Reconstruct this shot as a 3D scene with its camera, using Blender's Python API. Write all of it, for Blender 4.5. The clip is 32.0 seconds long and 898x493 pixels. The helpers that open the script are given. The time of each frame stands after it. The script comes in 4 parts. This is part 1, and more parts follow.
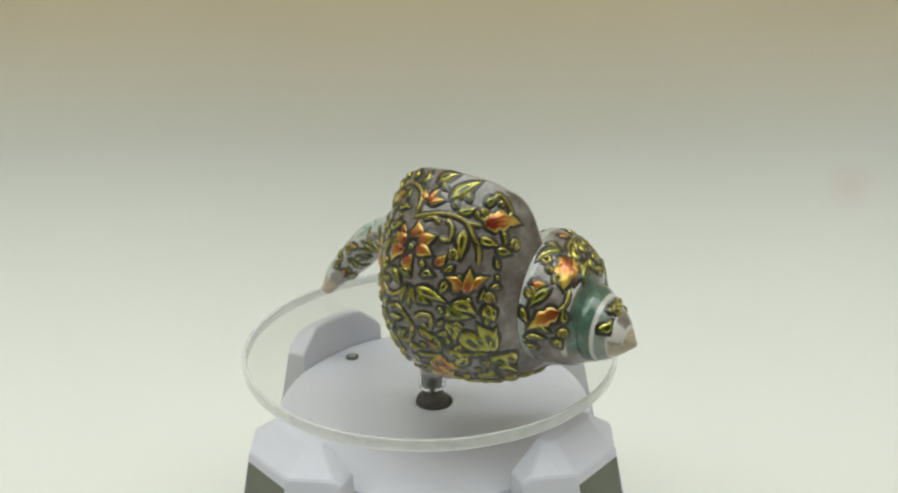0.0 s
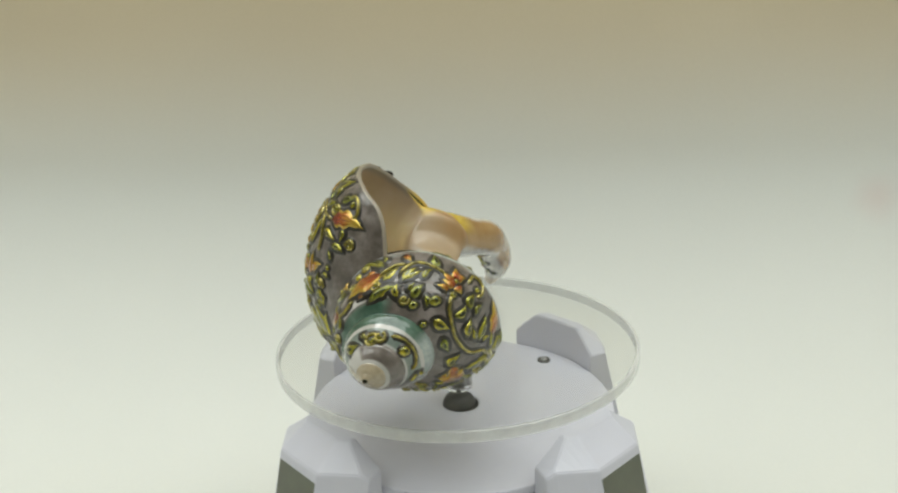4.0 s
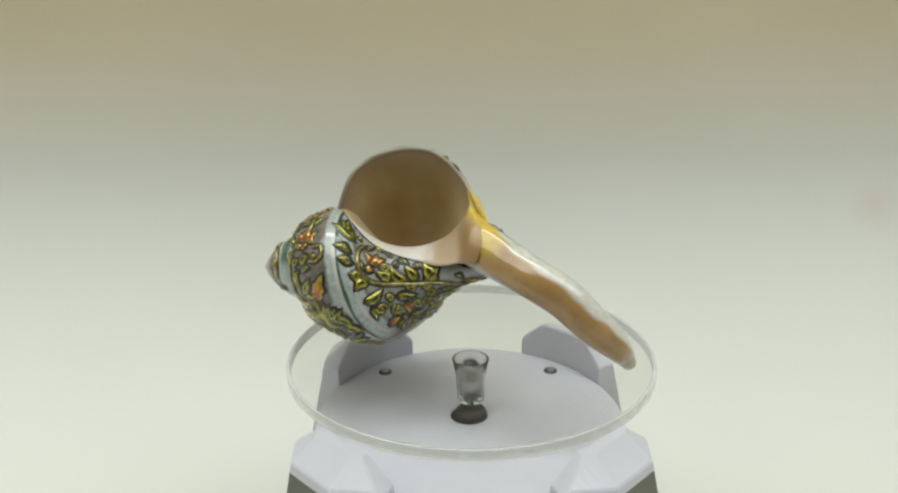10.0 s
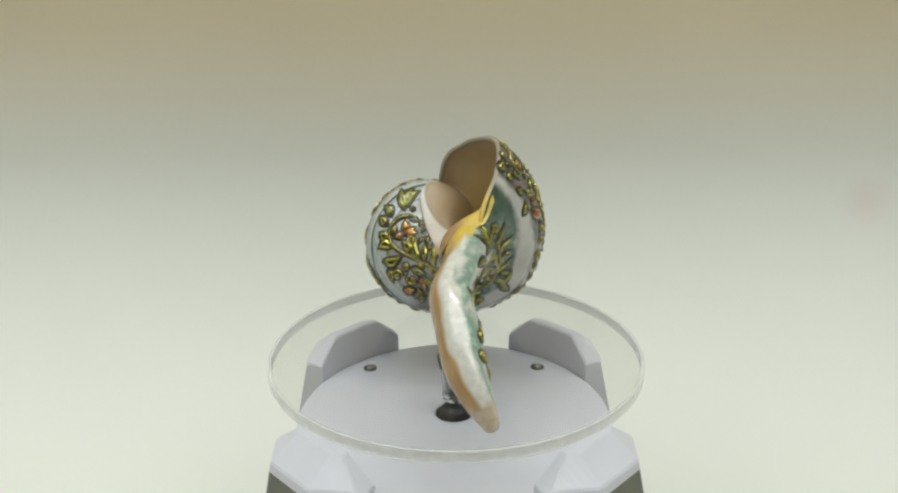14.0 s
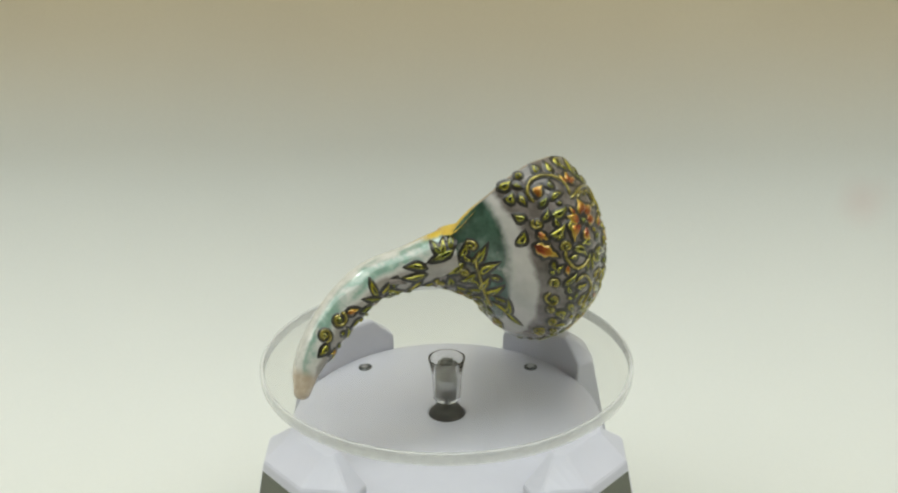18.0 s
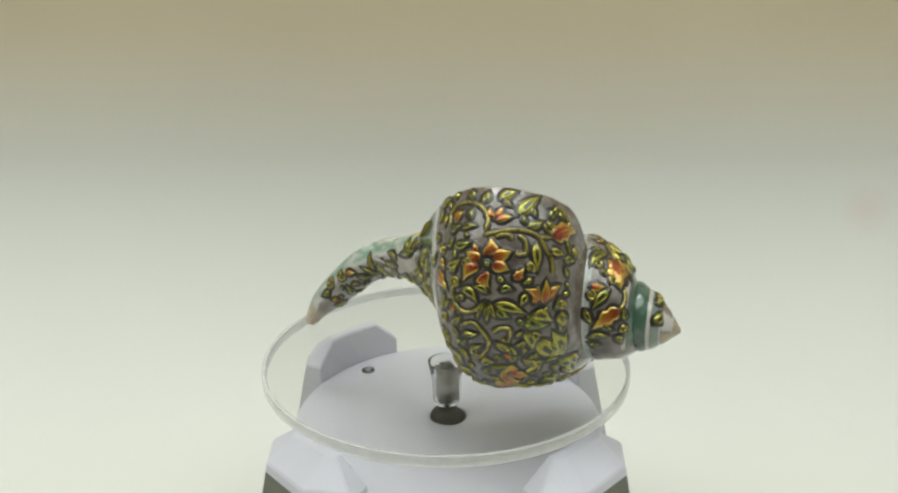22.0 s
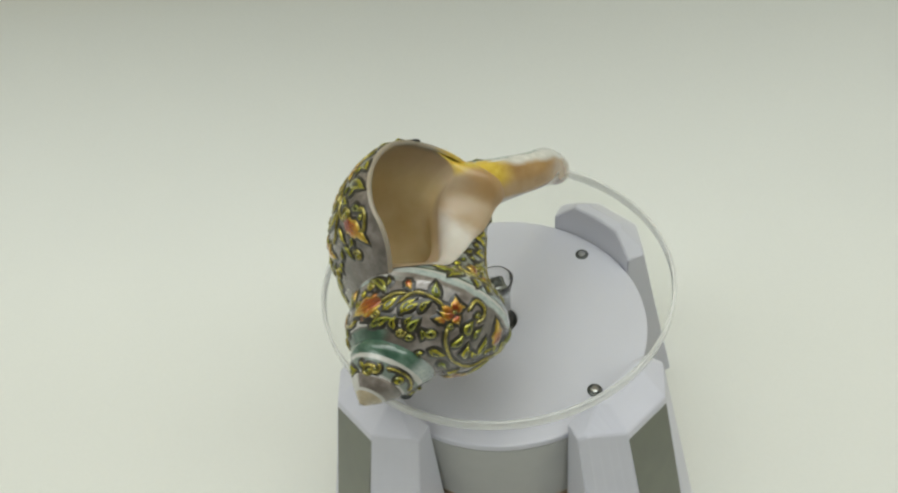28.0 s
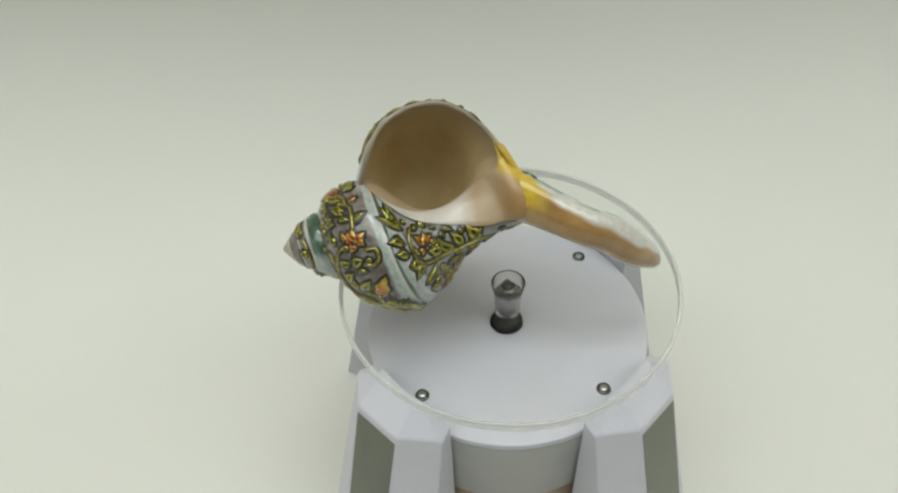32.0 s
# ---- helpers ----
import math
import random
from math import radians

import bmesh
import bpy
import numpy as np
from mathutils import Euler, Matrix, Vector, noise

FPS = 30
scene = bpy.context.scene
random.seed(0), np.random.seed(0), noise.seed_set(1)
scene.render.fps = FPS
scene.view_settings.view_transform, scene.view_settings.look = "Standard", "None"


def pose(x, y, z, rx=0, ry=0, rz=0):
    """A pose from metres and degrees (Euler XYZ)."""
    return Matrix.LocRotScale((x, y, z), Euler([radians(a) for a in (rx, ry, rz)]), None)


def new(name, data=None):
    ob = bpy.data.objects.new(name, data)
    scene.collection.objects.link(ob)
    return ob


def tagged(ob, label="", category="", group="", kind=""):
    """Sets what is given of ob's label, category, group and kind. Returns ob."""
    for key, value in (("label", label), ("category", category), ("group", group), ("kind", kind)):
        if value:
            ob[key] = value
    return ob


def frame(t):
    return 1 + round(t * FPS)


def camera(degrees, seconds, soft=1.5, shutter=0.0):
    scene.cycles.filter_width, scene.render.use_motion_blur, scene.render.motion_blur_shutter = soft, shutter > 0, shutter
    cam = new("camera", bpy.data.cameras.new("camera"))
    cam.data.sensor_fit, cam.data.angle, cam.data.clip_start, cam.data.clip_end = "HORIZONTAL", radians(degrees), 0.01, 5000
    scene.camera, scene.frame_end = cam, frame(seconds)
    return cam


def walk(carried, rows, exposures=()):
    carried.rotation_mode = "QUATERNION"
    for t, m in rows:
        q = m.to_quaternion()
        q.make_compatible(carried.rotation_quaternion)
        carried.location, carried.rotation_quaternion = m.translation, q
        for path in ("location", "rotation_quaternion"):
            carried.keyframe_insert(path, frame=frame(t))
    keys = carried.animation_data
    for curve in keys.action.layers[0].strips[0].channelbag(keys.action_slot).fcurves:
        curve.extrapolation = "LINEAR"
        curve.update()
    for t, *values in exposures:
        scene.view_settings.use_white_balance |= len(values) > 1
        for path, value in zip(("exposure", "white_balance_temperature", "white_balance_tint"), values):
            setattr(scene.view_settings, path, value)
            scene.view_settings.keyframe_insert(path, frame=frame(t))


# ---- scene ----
LENS, CLIP = 61.36, 32.0
cam = camera(LENS, CLIP, soft=2.3, shutter=0.5)
PATH = [
    (0, pose(0.0044, -0.1873, 0.1132, 70.31, 0.71, -0.34)),
    (0.5, pose(0.0050, -0.1932, 0.1138, 70.77, 0.92, 0.20)),
    (1, pose(0.0063, -0.1965, 0.1141, 71.13, 0.67, 1.07)),
    (1.5, pose(0.0073, -0.1989, 0.1107, 72.12, 0.98, 1.69)),
    (2, pose(0.0056, -0.1985, 0.1100, 72.35, 0.83, 1.57)),
    (2.5, pose(0.0087, -0.1967, 0.1106, 72.17, 1.48, 1.60)),
    (3, pose(0.0085, -0.1963, 0.1119, 71.94, 2.11, 2.14)),
    (3.5, pose(0.0075, -0.1956, 0.1099, 72.33, 2.18, 1.80)),
    (5.5, pose(0.0052, -0.1916, 0.1089, 72.47, 1.39, 2.08)),
    (6, pose(0.0050, -0.1892, 0.1100, 71.82, 0.77, 2.24)),
    (6.5, pose(0.0021, -0.1900, 0.1085, 72.22, 0.86, 1.46)),
    (7, pose(0.0004, -0.1914, 0.1083, 72.69, 0.64, 1.06)),
    (7.5, pose(-0.0010, -0.1920, 0.1082, 72.80, 0.51, 0.70)),
    (8, pose(-0.0030, -0.1912, 0.1089, 72.59, 0.64, 0.99)),
    (8.5, pose(-0.0020, -0.1904, 0.1107, 72.57, 0.65, 0.92)),
    (9, pose(-0.0026, -0.1906, 0.1108, 72.79, 0.61, 0.86)),
    (9.5, pose(-0.0019, -0.1902, 0.1128, 72.11, 0.69, 0.73)),
    (10, pose(-0.0027, -0.1909, 0.1129, 71.93, 0.73, 0.49)),
    (10.5, pose(-0.0028, -0.1906, 0.1135, 71.69, 0.69, 0.47)),
    (11, pose(-0.0020, -0.1897, 0.1136, 71.41, 0.64, 0.42)),
    (11.5, pose(-0.0017, -0.1873, 0.1121, 71.38, 0.43, 0.42)),
    (12, pose(-0.0009, -0.1883, 0.1125, 71.56, 0.29, 0.41)),
    (12.5, pose(-0.0010, -0.1867, 0.1124, 71.40, 0.51, 0.26)),
    (13, pose(0.0001, -0.1888, 0.1105, 71.95, 0.23, 0.71)),
    (13.5, pose(-0.0009, -0.1877, 0.1131, 71.46, 0.26, 0.19)),
    (14, pose(0.0003, -0.1873, 0.1124, 71.36, 0.57, 0.18)),
    (14.5, pose(0.0018, -0.1873, 0.1126, 71.38, 0.51, 0.58)),
    (16.5, pose(0.0048, -0.1881, 0.1153, 71.07, 0.93, 0.10)),
    (17, pose(0.0043, -0.1867, 0.1152, 70.67, 0.47, 0.20)),
    (17.5, pose(0.0032, -0.1873, 0.1149, 70.69, 0.43, 0.38)),
    (18, pose(0.0032, -0.1883, 0.1154, 70.81, 0.41, 0.53)),
    (18.5, pose(0.0037, -0.1865, 0.1172, 70.74, 0.52, 0.50)),
    (19, pose(0.0042, -0.1880, 0.1164, 70.80, 0.48, 0.63)),
    (19.5, pose(0.0033, -0.1886, 0.1175, 70.73, 0.45, 0.32)),
    (20, pose(0.0031, -0.1884, 0.1158, 70.75, 0.41, 0.17)),
    (20.5, pose(0.0014, -0.1879, 0.1159, 70.72, 0.39, 0.17)),
    (21, pose(0.0012, -0.1894, 0.1173, 71.04, 0.14, 0.26)),
    (21.5, pose(0.0024, -0.1903, 0.1184, 71.39, 0.17, 0.41)),
    (22, pose(0.0044, -0.1904, 0.1167, 71.05, 0.16, 1.16)),
    (22.5, pose(0.0070, -0.1900, 0.1198, 69.26, 0.16, 1.30)),
    (23, pose(0.0079, -0.1879, 0.1267, 65.05, 1.02, 3.25)),
    (23.5, pose(0.0179, -0.1896, 0.1237, 66.36, 1.37, 5.30)),
    (24, pose(0.0202, -0.1939, 0.1222, 67.42, 1.32, 7.15)),
    (24.5, pose(0.0275, -0.1885, 0.1198, 67.32, 1.06, 9.11)),
    (24.9, pose(0.0262, -0.1731, 0.1155, 65.40, 1.12, 10.81)),
    (25, pose(0.0278, -0.1681, 0.1124, 65.39, 1.39, 12.37)),
    (25.5, pose(0.0213, -0.1558, 0.1271, 61.58, 0.91, 14.40)),
    (26, pose(0.0397, -0.1682, 0.1532, 54.93, 2.62, 16.91)),
    (26.5, pose(0.0372, -0.1598, 0.1704, 52.16, 4.44, 14.43)),
    (28.5, pose(0.0020, -0.1482, 0.1802, 44.47, 5.46, 0.97)),
    (29, pose(-0.0049, -0.1526, 0.1846, 44.33, 4.87, -0.07)),
    (29.5, pose(-0.0071, -0.1541, 0.1859, 44.35, 4.15, -0.57)),
    (30, pose(-0.0101, -0.1528, 0.1843, 43.64, 3.70, -0.83)),
    (30.5, pose(-0.0102, -0.1521, 0.1836, 43.85, 3.41, -0.68)),
    (31, pose(-0.0115, -0.1492, 0.1827, 43.54, 2.88, -0.64)),
    (31.5, pose(-0.0127, -0.1485, 0.1858, 43.75, 2.44, -0.63)),
    (32, pose(-0.0139, -0.1483, 0.1879, 44.02, 2.12, -1.08)),
]
walk(cam, PATH, exposures=((0, 0.0), (22.5, 0.0), (26, -0.10), (29, -0.20), (32, -0.22)))

# ---- light ----
world = bpy.data.worlds.new("room_air")
world.use_nodes = True
world.node_tree.nodes["Background"].inputs[0].default_value = (0.9, 0.95, 1.0, 1)
world.node_tree.nodes["Background"].inputs[1].default_value = 0.25
scene.world = world
scene.view_settings.exposure = 0.0


def area_lamp(name, m, size_x, size_y, watts, colour):
    data = bpy.data.lights.new(name, "AREA")
    data.shape, data.size, data.size_y, data.energy, data.color = "RECTANGLE", size_x, size_y, watts, colour
    ob = new(name, data)
    ob.matrix_world = m
    return ob


panel_light = area_lamp("ceiling_panel_light", pose(-0.05, -0.36, 1.25), 2.8, 0.75, 20.2, (0.95, 1.0, 0.95))
tube_light = area_lamp("tube_lamp_light", pose(0.0, 0.095, 1.20), 0.80, 0.10, 3.2, (0.95, 1.0, 0.98))

# ---- materials ----


def material(name):
    m = bpy.data.materials.new(name)
    m.use_nodes = True
    nt = m.node_tree
    return m, nt, nt.nodes["Principled BSDF"]


def node(nt, kind, **values):
    n = nt.nodes.new(kind)
    for key, value in values.items():
        n.inputs[key].default_value = value
    return n


def noise_at(nt, scale, detail=4.0, rough=0.55, coords=None):
    n = node(nt, "ShaderNodeTexNoise", Scale=scale, Detail=detail, Roughness=rough)
    if coords is None:
        coords = nt.nodes.new("ShaderNodeTexCoord").outputs["Object"]
    nt.links.new(coords, n.inputs["Vector"])
    return n.outputs["Fac"]


def ramp(nt, fac, stops, smooth=False):
    r = nt.nodes.new("ShaderNodeValToRGB")
    r.color_ramp.interpolation = "EASE" if smooth else "LINEAR"
    while len(r.color_ramp.elements) < len(stops):
        r.color_ramp.elements.new(0.5)
    for e, (p, c) in zip(r.color_ramp.elements, stops):
        e.position, e.color = p, (*c, 1)
    nt.links.new(fac, r.inputs[0])
    return r.outputs[0]


def mix(nt, fac, a, b, blend="MIX"):
    n = nt.nodes.new("ShaderNodeMix")
    n.data_type, n.blend_type = "RGBA", blend
    for socket, value in ((n.inputs[0], fac), (n.inputs[6], a), (n.inputs[7], b)):
        if isinstance(value, bpy.types.NodeSocket):
            nt.links.new(value, socket)
        elif isinstance(value, (int, float)):
            socket.default_value = value
        else:
            socket.default_value = (*value, 1)
    return n.outputs[2]


def maths(nt, op, a, b=0.0, c=0.0):
    n = nt.nodes.new("ShaderNodeMath")
    n.operation = op
    for socket, value in zip(n.inputs, (a, b, c)):
        if isinstance(value, bpy.types.NodeSocket):
            nt.links.new(value, socket)
        else:
            socket.default_value = value
    return n.outputs[0]


def step(nt, x, lo, hi):
    n = nt.nodes.new("ShaderNodeMapRange")
    n.interpolation_type = "SMOOTHSTEP"
    nt.links.new(x, n.inputs[0])
    n.inputs[1].default_value, n.inputs[2].default_value = lo, hi
    return n.outputs[0]


def bump(nt, bsdf, height, strength, distance):
    n = node(nt, "ShaderNodeBump", Strength=strength, Distance=distance)
    nt.links.new(height, n.inputs["Height"])
    nt.links.new(n.outputs[0], bsdf.inputs["Normal"])


def plain(name, colour, rough, metal=0.0, vary=0.06, scale=300.0, coat=0.0, relief=0.0):
    """A surface of one colour with fine variation and light relief."""
    m, nt, b = material(name)
    dark = tuple(c * (1 - vary) for c in colour)
    light = tuple(min(1, c * (1 + vary)) for c in colour)
    fine, broad = noise_at(nt, scale), noise_at(nt, scale * 0.08, 2.0)
    both = maths(nt, "MULTIPLY_ADD", fine, 0.5, maths(nt, "MULTIPLY", broad, 0.5))
    nt.links.new(ramp(nt, both, [(0.35, dark), (0.65, light)]), b.inputs["Base Color"])
    nt.links.new(maths(nt, "MULTIPLY_ADD", fine, 0.12, rough - 0.06), b.inputs["Roughness"])
    b.inputs["Metallic"].default_value = metal
    b.inputs["Coat Weight"].default_value = coat
    b.inputs["Coat Roughness"].default_value = 0.08
    if relief:
        bump(nt, b, fine, relief, 0.0004)
    return m


def clear(name, tint, rough=0.0):
    m, nt, b = material(name)
    b.inputs["Base Color"].default_value = (*tint, 1)
    b.inputs["Transmission Weight"].default_value = 1.0
    b.inputs["IOR"].default_value = 1.49
    nt.links.new(maths(nt, "MULTIPLY_ADD", noise_at(nt, 60.0), 0.03, rough), b.inputs["Roughness"])
    return m


def clear_sheet(name, tint, haze=0.0):
    """A clear polished sheet: light goes straight through, with gloss that grows at grazing angles; haze is the share that a satin face scatters."""
    m, nt, b = material(name)
    nt.nodes.remove(b)
    body = nt.nodes.new("ShaderNodeBsdfTransparent")
    body.inputs[0].default_value = (*tint, 1)
    if haze:
        satin = nt.nodes.new("ShaderNodeBsdfDiffuse")
        satin.inputs[0].default_value = (0.74, 0.75, 0.74, 1)
        clouded = nt.nodes.new("ShaderNodeMixShader")
        nt.links.new(maths(nt, "MULTIPLY_ADD", noise_at(nt, 260.0, 3.0), 0.5 * haze, 0.75 * haze), clouded.inputs[0])
        nt.links.new(body.outputs[0], clouded.inputs[1])
        nt.links.new(satin.outputs[0], clouded.inputs[2])
        body = clouded
    gloss = nt.nodes.new("ShaderNodeBsdfGlossy")
    nt.links.new(maths(nt, "MULTIPLY_ADD", noise_at(nt, 80.0), 0.04, 0.01 + 0.3 * haze), gloss.inputs["Roughness"])
    tilt = node(nt, "ShaderNodeLayerWeight", Blend=0.5).outputs["Facing"]
    both_of = nt.nodes.new("ShaderNodeMixShader")
    nt.links.new(maths(nt, "MULTIPLY_ADD", maths(nt, "POWER", tilt, 5.0), 0.9, 0.025), both_of.inputs[0])
    nt.links.new(body.outputs[0], both_of.inputs[1])
    nt.links.new(gloss.outputs[0], both_of.inputs[2])
    nt.links.new(both_of.outputs[0], nt.nodes["Material Output"].inputs["Surface"])
    return m


def backdrop_material():
    """White card below; above, beige wall tone and shade put into the colour, blended softly, with faint stains."""
    m, nt, b = material("backdrop_card")
    at = nt.nodes.new("ShaderNodeTexCoord").outputs["Object"]
    xyz = nt.nodes.new("ShaderNodeSeparateXYZ")
    nt.links.new(at, xyz.inputs[0])
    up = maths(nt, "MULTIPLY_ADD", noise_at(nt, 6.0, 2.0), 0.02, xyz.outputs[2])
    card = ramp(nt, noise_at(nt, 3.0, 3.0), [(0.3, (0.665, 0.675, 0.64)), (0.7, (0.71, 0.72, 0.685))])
    # beige tone that also carries the upper card's shade as colour
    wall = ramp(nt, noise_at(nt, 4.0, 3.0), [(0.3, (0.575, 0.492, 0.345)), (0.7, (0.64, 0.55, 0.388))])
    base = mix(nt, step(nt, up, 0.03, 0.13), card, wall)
    grain = noise_at(nt, 900.0)
    # a faint pink smear and two dark specks
    for place, size, tint, much in (((0.195, 0.165, 0.015), 0.016, (0.62, 0.42, 0.40), 0.35), ((0.146, 0.165, 0.0825), 0.0016, (0.12, 0.10, 0.07), 0.75),
                                    ((-0.0105, 0.165, 0.0625), 0.0016, (0.16, 0.14, 0.10), 0.5)):
        far = nt.nodes.new("ShaderNodeVectorMath")
        far.operation = "DISTANCE"
        nt.links.new(at, far.inputs[0])
        far.inputs[1].default_value = place
        spot = maths(nt, "MULTIPLY_ADD", noise_at(nt, 0.5 / size, 2.0), size * 0.8, far.outputs["Value"])
        base = mix(nt, maths(nt, "MULTIPLY", step(nt, spot, size * 1.5, size * 0.4), much), base, tint)
    base = mix(nt, 0.02, base, ramp(nt, grain, [(0.3, (0.3, 0.28, 0.24)), (0.7, (0.9, 0.88, 0.82))]))
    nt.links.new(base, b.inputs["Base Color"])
    b.inputs["Roughness"].default_value = 0.85
    bump(nt, b, grain, 0.03, 0.0002)
    return m


WHITE = plain("white_plastic", (0.60, 0.605, 0.685), 0.38, vary=0.03, scale=120.0, relief=0.03)
GREY = plain("grey_plastic", (0.40, 0.405, 0.40), 0.45, vary=0.05, scale=120.0)
TAN = plain("tan_plastic", (0.52, 0.40, 0.29), 0.5, vary=0.12, scale=90.0)
CELL = plain("solar_cell", (0.085, 0.095, 0.06), 0.32, vary=0.2, scale=150.0, coat=0.4)
BLACK = plain("black_rubber", (0.012, 0.012, 0.012), 0.55)
BRIGHT = plain("bright_steel", (0.36, 0.37, 0.36), 0.22, metal=1.0, vary=0.15)
DARK = plain("dark_steel", (0.10, 0.11, 0.11), 0.35, metal=0.7, vary=0.15)
STEEL = plain("steel", (0.55, 0.56, 0.57), 0.3, metal=1.0, vary=0.1)
ACRYLIC = clear("clear_acrylic", (0.985, 0.985, 0.98))
CARD = backdrop_material()
FROSTED = clear_sheet("satin_acrylic", (0.96, 0.962, 0.955), 0.42)
SHEET = clear_sheet("clear_sheet", (0.982, 0.985, 0.98))
DIM = plain("dim_paint", (0.30, 0.28, 0.25), 0.8, vary=0.06, scale=20.0)
ROOM = plain("wall_paint", (0.70, 0.69, 0.64), 0.8, vary=0.04, scale=20.0)

# ---- mesh helpers ----
MM = 0.001


def part(name, bm, mat, parent, label="", smooth=True):
    me = bpy.data.meshes.new(name)
    bm.to_mesh(me)
    bm.free()
    return from_mesh(name, me, mat, parent, label, smooth)


def from_mesh(name, me, mat, parent, label="", smooth=True):
    me.materials.append(mat)
    if smooth:
        for p in me.polygons:
            p.use_smooth = True
    ob = new(name, me)
    if parent is not None:
        ob.parent = parent
    if label:
        ob["label"] = label
    return ob


def grid_mesh(name, points, uvs=None, close=False, caps=False):
    """A mesh from rows of points; close joins each row's ends, caps fills the first and last row."""
    rows, cols = len(points), len(points[0])
    verts = [tuple(p) for row in points for p in row]
    faces, fuv = [], []
    for i in range(rows - 1):
        for j in range(cols if close else cols - 1):
            k = (j + 1) % cols
            faces.append((i * cols + j, (i + 1) * cols + j, (i + 1) * cols + k, i * cols + k))
            if uvs is not None:
                fuv += [uvs[i][j], uvs[i + 1][j], uvs[i + 1][k], uvs[i][k]]
    if caps:
        faces.append(tuple(range(cols)))
        faces.append(tuple(range((rows - 1) * cols, rows * cols))[::-1])
        if uvs is not None:
            fuv += [uvs[0][j] for j in range(cols)] + [uvs[-1][j] for j in range(cols)][::-1]
    me = bpy.data.meshes.new(name)
    me.from_pydata(verts, [], faces)
    if uvs is not None:
        layer = me.uv_layers.new(name="turns")
        layer.data.foreach_set("uv", np.array(fuv, dtype=float).ravel())
    me.update()
    return me


def lathe(name, profile, steps=96):
    """A closed ring or solid turned round z from a closed profile of (radius, z)."""
    pts = [[(r * math.cos(a), r * math.sin(a), z) for r, z in profile] for a in np.linspace(0, 2 * math.pi, steps, endpoint=False)]
    pts.append(pts[0])
    me = grid_mesh(name, pts, close=True)
    bm = bmesh.new()
    bm.from_mesh(me)
    bmesh.ops.remove_doubles(bm, verts=bm.verts, dist=1e-6)
    bmesh.ops.dissolve_degenerate(bm, edges=bm.edges, dist=1e-7)
    bmesh.ops.recalc_face_normals(bm, faces=bm.faces)
    if bm.calc_volume(signed=True) < 0:
        bmesh.ops.reverse_faces(bm, faces=bm.faces)
    bpy.data.meshes.remove(me)
    return bm


def rounded(profile, r=0.0004, n=3):
    """Rounds the corners of a closed profile."""
    out = []
    m = len(profile)
    for i in range(m):
        p, a, b = (Vector(profile[j % m]) for j in (i, i - 1, i + 1))
        da, db = (a - p), (b - p)
        if p.x < 1e-6 or da.length < 1e-9 or db.length < 1e-9:
            out.append(tuple(p))
            continue
        d = min(r, da.length * 0.4, db.length * 0.4)
        pa, pb = p + da.normalized() * d, p + db.normalized() * d
        for k in range(n + 1):
            t = k / n
            out.append(tuple(pa * (1 - t) ** 2 + p * 2 * t * (1 - t) + pb * t * t))
    return out


def box(bm, x0, x1, y0, y1, z0, z1, bevel=0.0):
    vs = [bm.verts.new((x, y, z)) for z in (z0, z1) for x, y in ((x0, y0), (x1, y0), (x1, y1), (x0, y1))]
    fs = [(3, 2, 1, 0), (4, 5, 6, 7), (0, 1, 5, 4), (1, 2, 6, 5), (2, 3, 7, 6), (3, 0, 4, 7)]
    fs = [bm.faces.new([vs[i] for i in f]) for f in fs]
    if bevel:
        bmesh.ops.bevel(bm, geom=list({e for f in fs for e in f.edges}), offset=bevel, segments=2, affect="EDGES")
    return bm


def empty(name, m):
    ob = new(name)
    ob.empty_display_size = 0.01
    ob.matrix_world = m
    return ob


# ---- setting: backdrop card, table, room ----
TABLE = -0.066


def sweep_profile():
    """From the table's front edge back, up a wide curve and along the wall."""
    pts = [(-0.34, TABLE), (-0.28, TABLE), (-0.2, TABLE), (0.0, TABLE)]
    back, r = 0.165, 0.11
    for a in np.linspace(0, math.pi / 2, 14):
        pts.append((back - r + r * math.sin(a), TABLE + r - r * math.cos(a)))
    pts += [(back, 0.15), (back, 0.4), (back, 0.9), (back, 1.3)]
    return pts


prof = sweep_profile()
xs = np.linspace(-1.4, 1.4, 15)
me = grid_mesh("backdrop", [[(x, y, z) for x in xs] for y, z in prof])
bm = bmesh.new()
bm.from_mesh(me)
bmesh.ops.recalc_face_normals(bm, faces=bm.faces)
bmesh.ops.solidify(bm, geom=bm.faces, thickness=0.002)
tagged(part("backdrop", bm, CARD, None), "pale off-white card curving up, beige wall tone and shade in its upper colour", "backdrop", kind="structure")
for name, dims in (("wall_north", (-1.7, 1.7, 0.171, 0.27, -0.17, 1.8)), ("wall_south", (-1.7, 1.7, -1.9, -1.8, -0.17, 1.8)), ("wall_west", (-1.8, -1.7, -1.9, 0.27, -0.17, 1.8)),
                   ("wall_east", (1.7, 1.8, -1.9, 0.27, -0.17, 1.8)), ("floor", (-1.7, 1.7, -1.8, 0.171, -0.17, -0.0695)), ("ceiling", (-1.8, 1.8, -1.9, 0.27, 1.8, 1.9))):
    tagged(part(name, box(bmesh.new(), *dims), DIM if name in ("floor", "wall_south") else ROOM, None, smooth=False), "plain pale painted room surface", name.split("_")[0], kind="structure")

